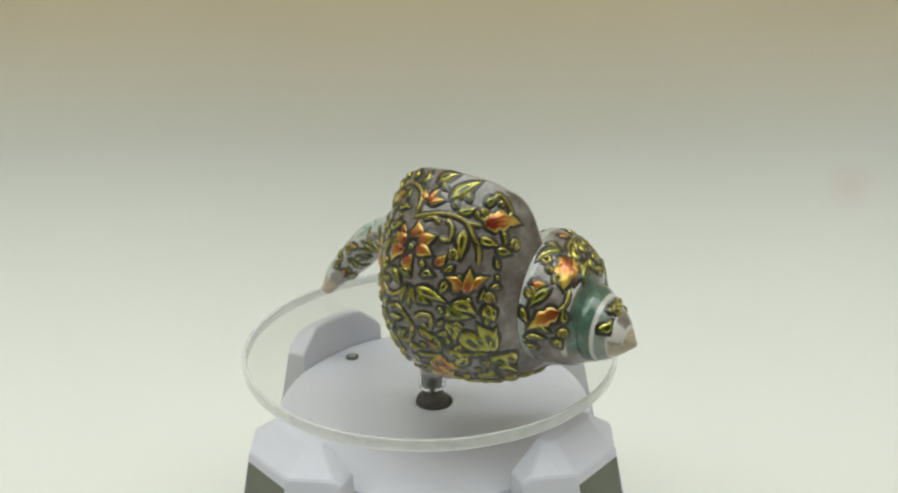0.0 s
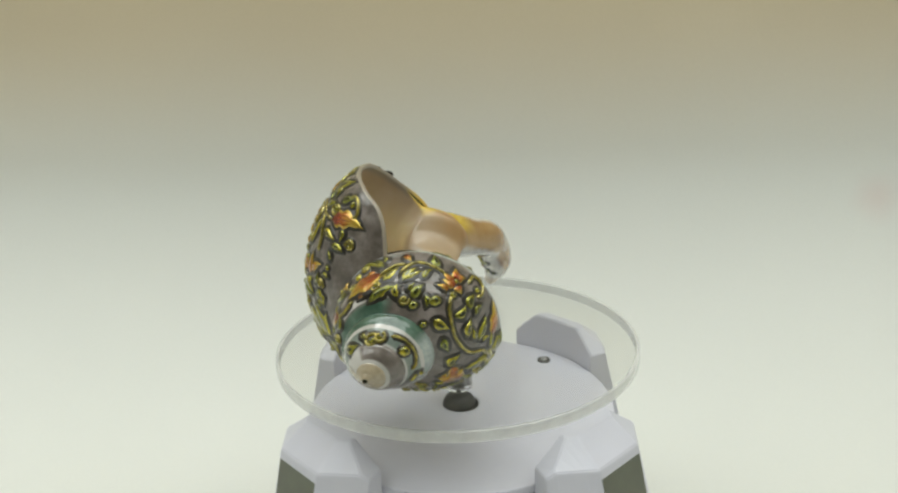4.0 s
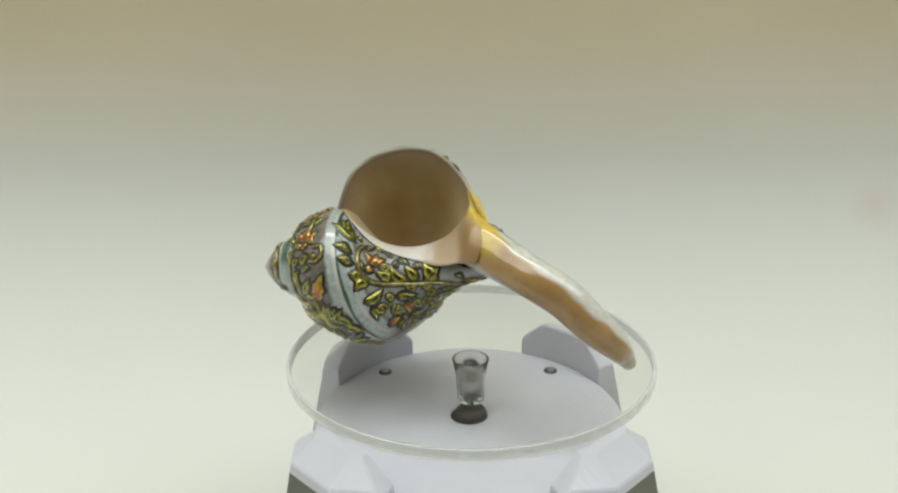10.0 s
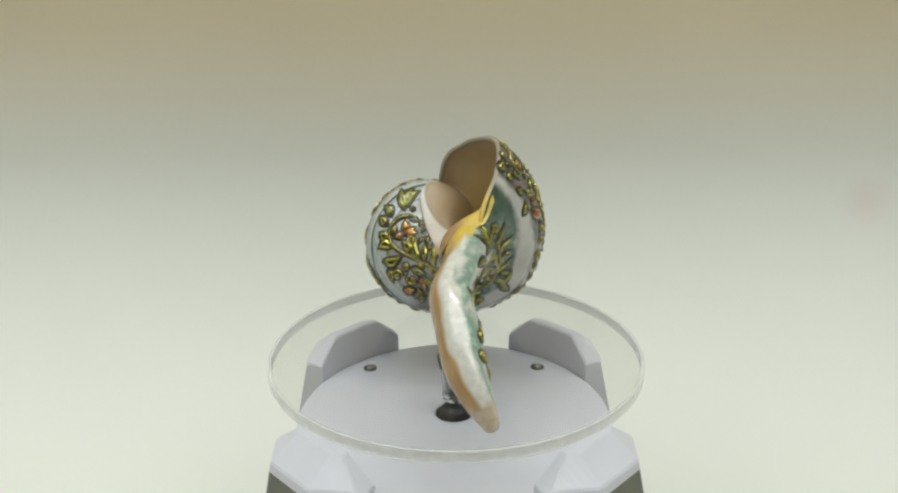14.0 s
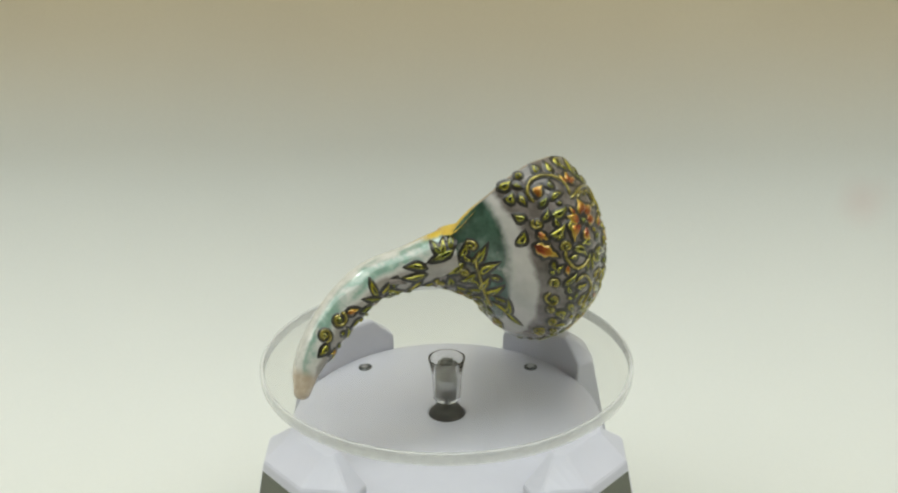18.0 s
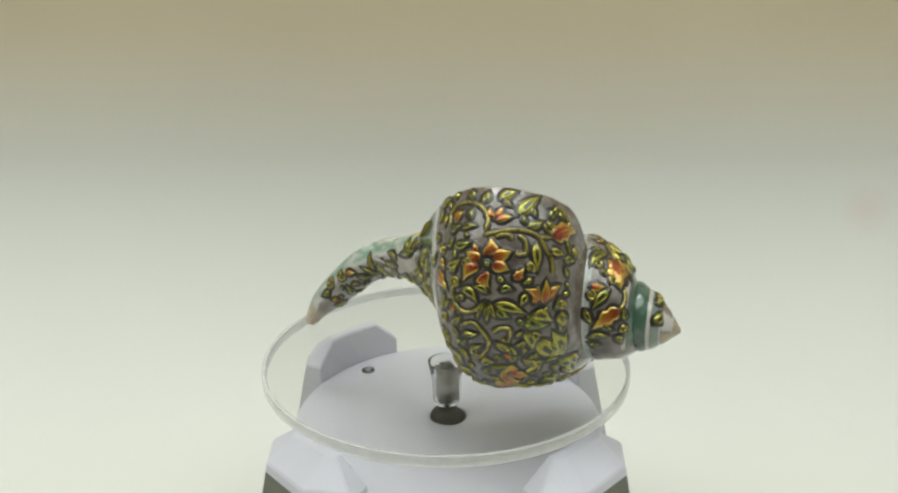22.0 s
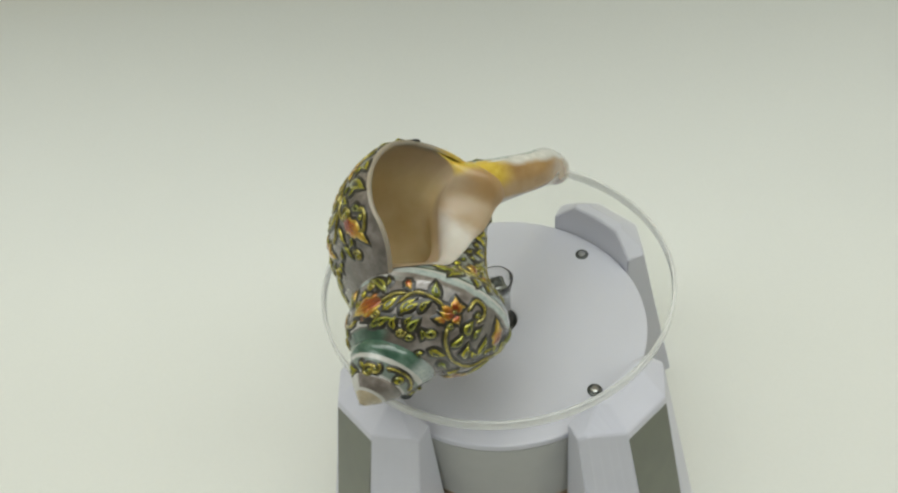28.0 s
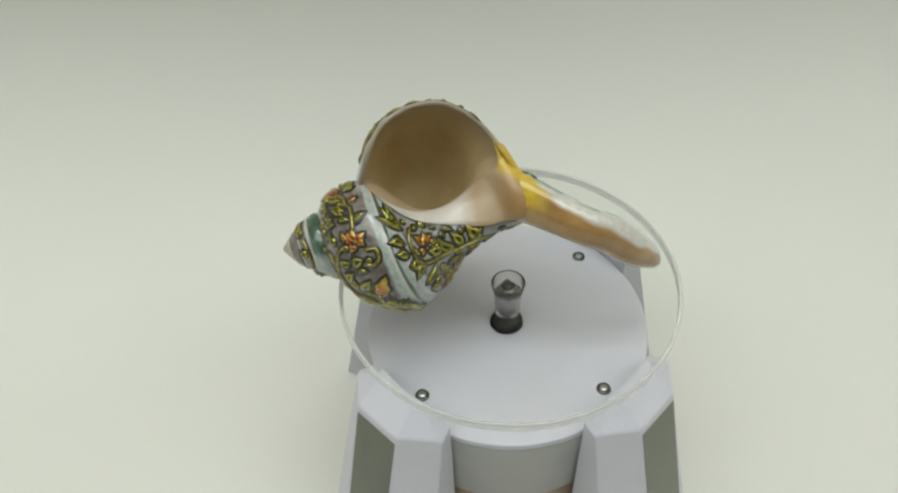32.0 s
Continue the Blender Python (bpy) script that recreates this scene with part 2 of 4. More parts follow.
# ---- the turning stand ----
PLATE_R, MOD_R = 0.0440, 0.0438


def stand_base():
    root = empty("display_stand", pose(0, 0, TABLE))
    low = -TABLE

    def up(bm):
        bmesh.ops.translate(bm, verts=bm.verts, vec=(0, 0, low))
        return bm

    plate = part("top_plate", up(lathe("top_plate", rounded([(0.0052, -0.0025), (0.0436, -0.0025), (0.0436, 0), (0.0052, 0)], 0.0005))),
                 WHITE, root, "round white plastic plate")
    part("drum", up(lathe("drum", rounded([(0.010, -0.033), (0.0425, -0.033), (0.0436, -0.0026), (0.010, -0.0026)], 0.0006))), GREY, root,
         "grey plastic drum under the plate")
    part("motor_housing", up(lathe("motor_housing", rounded([(0.0, TABLE + 0.004), (0.046, TABLE + 0.004), (0.038, -0.0335), (0.0, -0.0335)], 0.001))),
         TAN, root, "tan plastic housing in the foot")
    part("shaft_well", up(lathe("shaft_well", [(0.0, -0.004), (0.0051, -0.004), (0.0051, -0.0003), (0.0045, -0.0003), (0.004, -0.0034), (0.0, -0.0034)])),
         BLACK, root, "black shaft opening")
    for k in range(4):
        a = math.radians(45 + 90 * k)
        x, y = 0.0372 * math.cos(a), 0.0372 * math.sin(a)
        bm = up(lathe("screw", [(0.0, 0.0003), (0.0008, 0.0003), (0.0010, 0.0005), (0.0020, 0.0004), (0.0021, 0.0001), (0.0021, -0.001), (0.0, -0.001)], 24))
        bmesh.ops.translate(bm, verts=bm.verts, vec=(x, y, 0))
        screw = part("screw", bm, DARK, root, "small dark steel screw")
        bm = up(lathe("screw_head", rounded([(0.0, 0.0002), (0.0011, 0.0002), (0.0011, 0.0008), (0.0, 0.0010)], 0.0002), 20))
        bmesh.ops.translate(bm, verts=bm.verts, vec=(x, y, 0))
        part("screw_head", bm, STEEL, screw, "bright steel head")
    for k in range(4):
        corner(root, 90.0 * k, low)
    return root


def corner(root, turn, low):
    """One upright corner: a chamfered white block round the plate, with a framed solar cell on its outer face."""
    outer = [(24.5, 49.6), (36.9, 55.0), (53.1, 55.0), (65.5, 49.6)]
    azs = [24.5, 27, 29.5, 32, 34, 36.9, 41, 45, 49, 53.1, 56, 58, 60.5, 63, 65.5]
    spin = math.radians(turn)

    def reach(az):
        for (a0, r0), (a1, r1) in zip(outer, outer[1:]):
            if a0 - 1e-6 <= az <= a1 + 1e-6:
                p0 = np.array((r0 * math.cos(math.radians(a0)), r0 * math.sin(math.radians(a0))))
                p1 = np.array((r1 * math.cos(math.radians(a1)), r1 * math.sin(math.radians(a1))))
                d = np.array((math.cos(math.radians(az)), math.sin(math.radians(az))))
                m = np.array([d, p0 - p1]).T
                return float(np.linalg.solve(m, p0)[0])
        return 49.6

    rows = []
    for az in azs:
        edge = min(az - 24.5, 65.5 - az)
        top = 5.0 + (11.6 - 5.0) * min(1.0, edge / 9.5)
        ro = reach(az)
        flare = 0.18 * math.sqrt(2) * 70
        ring = [(43.8, -66.0 * 0.98), (43.8, -2.0), (43.8, top - 0.4), (44.2, top), (min(ro - 0.8, ro - 0.5 - (top - 6.2) * 1.3), top),
                (ro - 0.3, min(6.4, top - 0.4)), (ro, min(5.6, top - 1.2)), (ro + flare * 0.97, -65.5)]
        a = math.radians(az) + spin
        rows.append([(r * MM * math.cos(a), r * MM * math.sin(a), z * MM + low) for r, z in ring])
    me = grid_mesh("corner_post", rows, close=True, caps=True)
    bm = bmesh.new()
    bm.from_mesh(me)
    bmesh.ops.recalc_face_normals(bm, faces=bm.faces)
    edges = [e for e in bm.edges if len(e.link_faces) == 2 and e.calc_face_angle() > 0.42]
    bmesh.ops.bevel(bm, geom=edges, offset=0.0006, segments=2, affect="EDGES", clamp_overlap=True)
    post = part("corner_post", bm, WHITE, root, "white plastic corner post", smooth=False)
    # the cell lies on the sloping outer face
    a = math.radians(45) + spin
    d, t = Vector((math.cos(a), math.sin(a), 0)), Vector((-math.sin(a), math.cos(a), 0))
    dist = 55.0 * math.cos(math.radians(8.1))
    out, down = Vector((0, 0, -1)) + d * 0.18 * math.sqrt(2), None
    slope = out.normalized()
    normal = (d + Vector((0, 0, 0.18 * math.sqrt(2)))).normalized()

    def at(w, l, h):
        return d * dist * MM + Vector((0, 0, 4.6 * MM + low)) + t * w * MM + slope * l * MM + normal * h * MM

    def slab(w0, w1, l0, l1, h0, h1):
        b = bmesh.new()
        vs = [b.verts.new(at(w, l, h)) for h in (h0, h1) for w, l in ((w0, l0), (w1, l0), (w1, l1), (w0, l1))]
        for f in ((3, 2, 1, 0), (4, 5, 6, 7), (0, 1, 5, 4), (1, 2, 6, 5), (2, 3, 7, 6), (3, 0, 4, 7)):
            b.faces.new([vs[i] for i in f])
        bmesh.ops.recalc_face_normals(b, faces=b.faces)
        return b

    part("solar_cell", slab(-7.6, 7.6, 0.6, 62, -0.5, 0.25), CELL, post, "dark olive solar cell", smooth=False)


stand = tagged(stand_base(), "white plastic solar turntable base with four corner posts", "display stand")

TOP, BOT = 0.0206, 0.0176
disc = tagged(empty("turntable_disc", pose(0, 0, BOT)), "clear round acrylic disc on top of the stand", "turntable")
b = lathe("disc_plate", rounded([(0.0, BOT), (0.04918, BOT), (0.04918, TOP), (0.0, TOP)], 0.0002, 2), 160)
bmesh.ops.translate(b, verts=b.verts, vec=(0, 0, -BOT))
part("disc_plate", b, SHEET, disc)
b = lathe("disc_rim", rounded([(0.0492, BOT), (0.0501, BOT), (0.0501, TOP), (0.0492, TOP)], 0.0005, 3), 160)
bmesh.ops.translate(b, verts=b.verts, vec=(0, 0, -BOT))
ob = part("disc_rim", b, FROSTED, disc, "satin edge of the clear disc")
ob.visible_shadow = False
b = lathe("hub_cup", rounded([(0.0008, 0.0050), (0.0039, 0.0050), (0.0042, 0.0125), (0.0052, 0.01758), (0.0047, 0.01758), (0.0038, 0.0130), (0.0036, 0.0058), (0.0008, 0.0058)], 0.0002), 32)
bmesh.ops.translate(b, verts=b.verts, vec=(0, 0, -BOT))
ob = part("hub_cup", b, ACRYLIC, disc, "clear plastic hub")
ob.visible_shadow = False
b = bmesh.new()
box(b, -0.0028, 0.0028, -0.0028, 0.0028, 0.0060 - BOT, 0.0154 - BOT, 0.0003)
part("hub_core", b, BRIGHT, disc, "grey steel square core")
b = bmesh.new()
box(b, -0.0016, 0.0016, -0.0016, 0.0016, 0.0155 - BOT, 0.0168 - BOT, 0.0002)
part("hub_pin", b, DARK, disc, "dark steel square pin")
b = lathe("shaft", rounded([(0.0, -0.003), (0.0007, -0.003), (0.0007, 0.0068), (0.0, 0.0068)], 0.0001), 20)
bmesh.ops.translate(b, verts=b.verts, vec=(0, 0, -BOT))
part("shaft", b, DARK, disc, "thin dark steel shaft")
b = lathe("shaft_foot", rounded([(0.0, -0.0005), (0.0048, -0.0005), (0.0046, 0.0006), (0.0040, 0.0017), (0.0028, 0.0025), (0.0012, 0.0029), (0.0, 0.0029)], 0.0003), 32)
bmesh.ops.translate(b, verts=b.verts, vec=(0, 0, -BOT))
part("shaft_foot", b, BLACK, disc, "black rubber foot of the shaft")

# ---- the shell: a growing spiral round its own axis ----
# lengths in mm along the shell (x to the apex, y to the mouth, z up)
APEX = np.array((62.7, 0.7, 38.0 + 0.6))
AXIS = np.array((1.0, 0.025, -0.111)) / np.linalg.norm((1.0, 0.025, -0.111))
UP = np.array((0, 0, 1.0)) - AXIS[2] * AXIS
UP /= np.linalg.norm(UP)
SIDE = np.cross(UP, AXIS)
GROW = math.log(2.097) / (2 * math.pi)
LIP = -35.0
GEN_S = np.array((23.0, 24.5, 28.0, 32.0, 38.0, 45.0, 52.0, 60.0, 68.0, 76.0, 86.0, 96.0, 106.0))
GEN_R = np.array((13.0, 15.6, 21.5, 26.3, 29.8, 32.7, 33.5, 28.6, 17.2, 11.0, 6.6, 4.6, 3.4))

LIP_R = np.array((13.0, 16.6, 24.0, 28.8, 32.0, 33.1, 31.5, 24.4, 10.5, 5.5, 2.0, 1.0, 0.6))
LIP_S = np.array((23.0, 26.7, 28.7, 31.0, 34.0, 38.0, 45.0, 52.0, 60.0, 66.5, 76.0, 86.0, 106.0))
LIP_T = np.array((23.0, 24.5, 22.0, 17.6, 14.2, 11.0, 8.0, 6.6, 5.0, 4.0, -44.0, -90.0, -90.0))


def cubic(x, xs, ys):
    """Smooth interpolation through the points."""
    x = np.clip(np.asarray(x, float), xs[0], xs[-1])
    i = np.clip(np.searchsorted(xs, x) - 1, 0, len(xs) - 2)
    h, d = np.diff(xs), np.diff(ys) / np.diff(xs)
    m = np.concatenate([[d[0]], (d[:-1] * h[1:] + d[1:] * h[:-1]) / (h[:-1] + h[1:]), [d[-1]]])
    t = (x - xs[i]) / h[i]
    return ((1 + 2 * t) * (1 - t) ** 2 * ys[i] + t * (1 - t) ** 2 * h[i] * m[i] + t * t * (3 - 2 * t) * ys[i + 1] + t * t * (t - 1) * h[i] * m[i + 1])


def ease(x, lo, hi):
    t = np.clip((np.asarray(x, float) - lo) / (hi - lo), 0, 1)
    return t * t * (3 - 2 * t)


def settle(p):
    """The shell's underside is flatter than its top: it rests on the disc."""
    q = np.array(p, float)
    q[..., 2] += 3.05 * (np.clip(40.0 - q[..., 2], 0, 24) / 22.3) ** 2
    return q


def skin(turn, s):
    """The shell's outer surface in mm at an angle of growth (degrees, 0 at the lip) and a place along the generating curve."""
    turn, s = np.broadcast_arrays(np.asarray(turn, float), np.asarray(s, float))
    th = np.radians(turn)
    g = np.exp(GROW * th)
    rho = cubic(s, GEN_S, GEN_R)
    # towards the lip the mouth grows round
    rho = rho + (cubic(s, GEN_S, LIP_R) - rho) * ease(turn, -100, 5)
    # the older whorls are a little slimmer than the last
    rho = rho * (1 - 0.04 * ease(turn, -240, -340))
    # older whorls run into an even cone, and the apex is worn blunt
    rho = rho + (0.66 * s - rho) * 0.7 * ease(turn, -380, -620) * ease(s, 48, 40)
    x = s * g / 6.5
    rho = rho + 1.9 * (x * np.exp(1 - x)) ** 2 / np.maximum(g, 0.01)
    psi = np.radians(turn + LIP)
    r = np.cos(psi)[..., None] * UP + np.sin(psi)[..., None] * SIDE
    return settle(APEX - AXIS * (s * g)[..., None] + r * (g * rho)[..., None])


def skin_normal(turn, s, e=0.3):
    a = skin(turn + e, s) - skin(turn - e, s)
    b = skin(turn, s + e) - skin(turn, s - e)
    n = np.cross(a, b)
    n /= np.linalg.norm(n, axis=-1, keepdims=True)
    mid = skin(turn, s)
    axis_point = APEX + AXIS * ((mid - APEX) @ AXIS)[..., None]
    flip = np.sign(((mid - axis_point) * n).sum(-1, keepdims=True))
    return n * np.where(flip == 0, 1, flip)


def lip_turn(s):
    """Where the lip ends, in degrees."""
    return cubic(s, LIP_S, LIP_T)


def spiral_grid(t0, t1, s0, s1, nt, ns, lift=0.0, to_lip=False):
    s = np.linspace(s0, s1, ns)[None, :].repeat(nt, 0)
    t = np.linspace(t0, t1, nt)[:, None].repeat(ns, 1)
    if to_lip:
        t = t0 + (t - t0) / (t1 - t0) * (lip_turn(s) - t0)
    p = skin(t, s)
    if lift:
        p = p + skin_normal(t, s) * np.asarray(lift)[..., None] if np.ndim(lift) else p + skin_normal(t, s) * lift
    return p * MM, np.stack([t / 360.0, s / 100.0], -1), t, s


def uv_xy(nt):
    n = nt.nodes.new("ShaderNodeUVMap")
    n.uv_map = "turns"
    x = nt.nodes.new("ShaderNodeSeparateXYZ")
    nt.links.new(n.outputs[0], x.inputs[0])
    return x.outputs[0], x.outputs[1]


def window(nt, x, a, b, soft):
    """1 between a and b, fading over soft outside."""
    return maths(nt, "MULTIPLY", step(nt, x, a - soft, a + soft * 0.2), step(nt, x, b + soft, b - soft * 0.2))


def both(nt, a, b):
    return maths(nt, "MULTIPLY", a, b)


def glaze(nt, b, rough, coat=0.6):
    b.inputs["Roughness"].default_value = rough
    b.inputs["Coat Weight"].default_value = coat
    b.inputs["Coat Roughness"].default_value = 0.035
    b.inputs["Specular IOR Level"].default_value = 0.6


def shell_outside():
    """Nacre-grey ground with white and green growth bands that follow the turns of the shell."""
    m, nt, b = material("shell_outside")
    turn, s = uv_xy(nt)
    wob = noise_at(nt, 160.0, 4.0)
    fine = noise_at(nt, 900.0, 5.0)
    sw = maths(nt, "MULTIPLY_ADD", wob, 0.030, maths(nt, "ADD", s, -0.015))
    tw = maths(nt, "MULTIPLY_ADD", wob, 0.10, maths(nt, "ADD", turn, -0.05))
    ground = ramp(nt, noise_at(nt, 220.0, 4.0), [(0.25, (0.06, 0.05, 0.04)), (0.5, (0.14, 0.12, 0.105)), (0.75, (0.27, 0.237, 0.222))])
    white = ramp(nt, noise_at(nt, 120.0, 3.0), [(0.3, (0.42, 0.415, 0.385)), (0.7, (0.58, 0.56, 0.535))])
    grey = ramp(nt, fine, [(0.3, (0.26, 0.32, 0.31)), (0.7, (0.42, 0.47, 0.45))])
    green = ramp(nt, noise_at(nt, 260.0, 5.0), [(0.3, (0.022, 0.055, 0.035)), (0.55, (0.055, 0.115, 0.08)), (0.8, (0.15, 0.23, 0.18))])
    c = ground
    # white belt and green stain at the front end of the last whorl
    late = step(nt, turn, -0.43, -0.36)
    c = mix(nt, both(nt, late, window(nt, sw, 0.602, 0.80, 0.010)), c, white)
    near_lip = maths(nt, "MULTIPLY_ADD", step(nt, turn, -0.20, 0.0), 0.03, sw)
    stain = both(nt, window(nt, near_lip, 0.652, 0.73, 0.014), step(nt, wob, 0.25, 0.45))
    c = mix(nt, both(nt, late, stain), c, green)
    c = mix(nt, both(nt, late, window(nt, sw, 0.705, 1.2, 0.02)), c, ground)
    # spiral band left bare before the mouth
    mid = window(nt, turn, -1.20, -0.50, 0.05)
    c = mix(nt, both(nt, mid, window(nt, sw, 0.52, 0.552, 0.012)), c, grey)
    c = mix(nt, both(nt, mid, window(nt, s, 0.552, 0.605, 0.012)), c, white)
    c = mix(nt, both(nt, mid, window(nt, s, 0.562, 0.574, 0.006)), c, green)
    c = mix(nt, both(nt, mid, window(nt, sw, 0.574, 0.592, 0.008)), c, grey)
    c = mix(nt, both(nt, mid, window(nt, s, 0.607, 0.622, 0.006)), c, grey)
    # pale nacre under the mouth
    nacre = ramp(nt, wob, [(0.3, (0.17, 0.19, 0.165)), (0.7, (0.36, 0.36, 0.335))])
    c = mix(nt, both(nt, window(nt, turn, -0.96, -0.50, 0.06), step(nt, sw, 0.622, 0.64)), c, nacre)
    # the second whorl's pale and dark lines
    second = window(nt, turn, -1.65, -0.95, 0.08)
    c = mix(nt, both(nt, second, window(nt, s, 0.492, 0.54, 0.006)), c, white)
    c = mix(nt, both(nt, second, window(nt, s, 0.472, 0.490, 0.006)), c, grey)
    # the green whorl below the apex, and the worn tan apex
    third = window(nt, turn, -2.40, -1.62, 0.06)
    pale = ramp(nt, wob, [(0.3, (0.10, 0.14, 0.115)), (0.7, (0.26, 0.30, 0.27))])
    c = mix(nt, step(nt, turn, -1.50, -1.60), c, pale)
    c = mix(nt, both(nt, third, window(nt, s, 0.385, 0.56, 0.010)), c, grey)
    c = mix(nt, both(nt, window(nt, turn, -2.40, -1.74, 0.05), window(nt, s, 0.392, 0.535, 0.008)), c, green)
    c = mix(nt, both(nt, window(nt, turn, -1.20, -0.90, 0.04), step(nt, s, 0.285, 0.27)), c, green)
    c = mix(nt, both(nt, window(nt, turn, -1.20, -0.85, 0.04), window(nt, s, 0.285, 0.30, 0.005)), c, white)
    c = mix(nt, both(nt, third, window(nt, s, 0.535, 0.56, 0.005)), c, white)
    c = mix(nt, both(nt, third, window(nt, s, 0.352, 0.385, 0.006)), c, white)
    c = mix(nt, both(nt, window(nt, turn, -2.45, -1.45, 0.06), step(nt, s, 0.262, 0.245)), c, white)
    c = mix(nt, step(nt, turn, -2.40, -2.46), c, ground)
    c = mix(nt, both(nt, step(nt, turn, -2.40, -2.46), step(nt, s, 0.29, 0.265)), c, white)
    c = mix(nt, window(nt, tw, -3.10, -2.98, 0.03), c, white)
    c = mix(nt, step(nt, tw, -3.10, -3.16), c, ramp(nt, fine, [(0.3, (0.30, 0.25, 0.165)), (0.7, (0.40, 0.34, 0.24))]))
    nt.links.new(c, b.inputs["Base Color"])
    glaze(nt, b, 0.22)
    bump(nt, b, maths(nt, "MULTIPLY_ADD", fine, 0.4, wob), 0.12, 0.0003)
    return m


def shell_lining():
    """Tan glaze, browner inside the mouth, pearly on the inner wall, with a yellow stain at the notch of the lip."""
    m, nt, b = material("shell_lining")
    turn, v = uv_xy(nt)
    n1, n2 = noise_at(nt, 90.0, 3.0), noise_at(nt, 500.0, 4.0)
    vw = maths(nt, "MULTIPLY_ADD", n1, 0.05, maths(nt, "ADD", v, -0.025))
    tan = ramp(nt, n1, [(0.3, (0.39, 0.285, 0.175)), (0.7, (0.47, 0.36, 0.24))])
    deep = ramp(nt, n1, [(0.3, (0.60, 0.45, 0.22)), (0.5, (0.66, 0.52, 0.28)), (0.7, (0.72, 0.59, 0.36))])
    pearl = ramp(nt, n1, [(0.3, (0.52, 0.48, 0.43)), (0.7, (0.66, 0.62, 0.57))])
    yellow = ramp(nt, n2, [(0.3, (0.54, 0.36, 0.04)), (0.7, (0.67, 0.49, 0.08))])
    c = mix(nt, step(nt, turn, -0.005, -0.10), tan, deep)
    c = mix(nt, both(nt, step(nt, turn, -0.012, -0.002), step(nt, v, 0.665, 0.62)), c, (0.30, 0.26, 0.20))
    c = mix(nt, both(nt, step(nt, vw, 0.86, 0.91), step(nt, turn, 0.003, -0.015)), c, tan)
    wall = both(nt, window(nt, vw, 0.83, 0.945, 0.03), step(nt, turn, -0.006, 0.008))
    c = mix(nt, wall, c, pearl)
    c = mix(nt, both(nt, window(nt, v, 0.64, 0.705, 0.03), step(nt, turn, -0.006, 0.008)), c, yellow)
    rust = ramp(nt, n1, [(0.25, (0.31, 0.18, 0.065)), (0.75, (0.44, 0.28, 0.13))])
    c = mix(nt, both(nt, window(nt, v, 0.715, 0.76, 0.025), step(nt, turn, 0.004, 0.022)), c, rust)
    nt.links.new(c, b.inputs["Base Color"])
    glaze(nt, b, 0.40, 0.22)
    b.inputs["Subsurface Weight"].default_value = 0.15
    b.inputs["Subsurface Radius"].default_value = (0.004, 0.002, 0.001)
    bump(nt, b, n2, 0.04, 0.0003)
    return m


def shell_canal():
    """White back with a sea-green streak, a brown groove along the mouth side, a yellow root and a tan end."""
    m, nt, b = material("shell_canal")
    along, ang = uv_xy(nt)
    ang = maths(nt, "FRACT", ang)
    n1, n2 = noise_at(nt, 150.0, 4.0), noise_at(nt, 600.0, 5.0)
    a = maths(nt, "MULTIPLY_ADD", n1, 0.10, maths(nt, "ADD", ang, -0.05))
    white = ramp(nt, n2, [(0.3, (0.52, 0.52, 0.475)), (0.7, (0.68, 0.67, 0.63))])
    grey = ramp(nt, n1, [(0.3, (0.27, 0.25, 0.22)), (0.7, (0.44, 0.41, 0.37))])
    sea = ramp(nt, n1, [(0.3, (0.045, 0.11, 0.08)), (0.55, (0.20, 0.33, 0.265)), (0.72, (0.50, 0.61, 0.54))])
    brown = ramp(nt, n1, [(0.25, (0.29, 0.16, 0.05)), (0.75, (0.44, 0.28, 0.12))])
    yellow = ramp(nt, n2, [(0.3, (0.54, 0.36, 0.03)), (0.7, (0.67, 0.49, 0.07))])
    tan = ramp(nt, n2, [(0.3, (0.42, 0.33, 0.235)), (0.7, (0.56, 0.475, 0.37))])
    c = mix(nt, window(nt, a, 0.42, 0.78, 0.04), white, grey)
    c = mix(nt, both(nt, both(nt, window(nt, a, 0.84, 0.95, 0.04), step(nt, n1, 0.36, 0.56)), step(nt, along, 0.01, 0.08)), c, sea)
    low = maths(nt, "MULTIPLY_ADD", step(nt, along, 0.16, 0.60), -0.115, a)
    c = mix(nt, window(nt, low, 0.03, 0.29, 0.05), c, brown)
    c = mix(nt, both(nt, step(nt, along, 0.30, 0.18), step(nt, a, 0.27, 0.10)), c, yellow)
    c = mix(nt, both(nt, step(nt, along, 0.22, 0.16), step(nt, a, 0.93, 0.97)), c, yellow)
    c = mix(nt, step(nt, maths(nt, "MULTIPLY_ADD", n1, 0.06, along), 0.90, 0.96), c, tan)
    nt.links.new(c, b.inputs["Base Color"])
    glaze(nt, b, 0.2)
    bump(nt, b, n2, 0.06, 0.0003)
    return m


SHELL_OUT, SHELL_IN, SHELL_CANAL = shell_outside(), shell_lining(), shell_canal()

shell = tagged(empty("conch_shell", pose(0, 0, 0, 0, 0, -43.79)), "carved and enamelled conch shell lying on the clear disc", "shell")
p, uv, _, _ = spiral_grid(-1900, -420, 23.2, 60, 260, 40)
from_mesh("spire", grid_mesh("spire", p, uv), SHELL_OUT, shell)
p, uv, _, _ = spiral_grid(-420, 20, 23.2, 100, 200, 106, to_lip=True)
body_grid, body_uv = p, uv
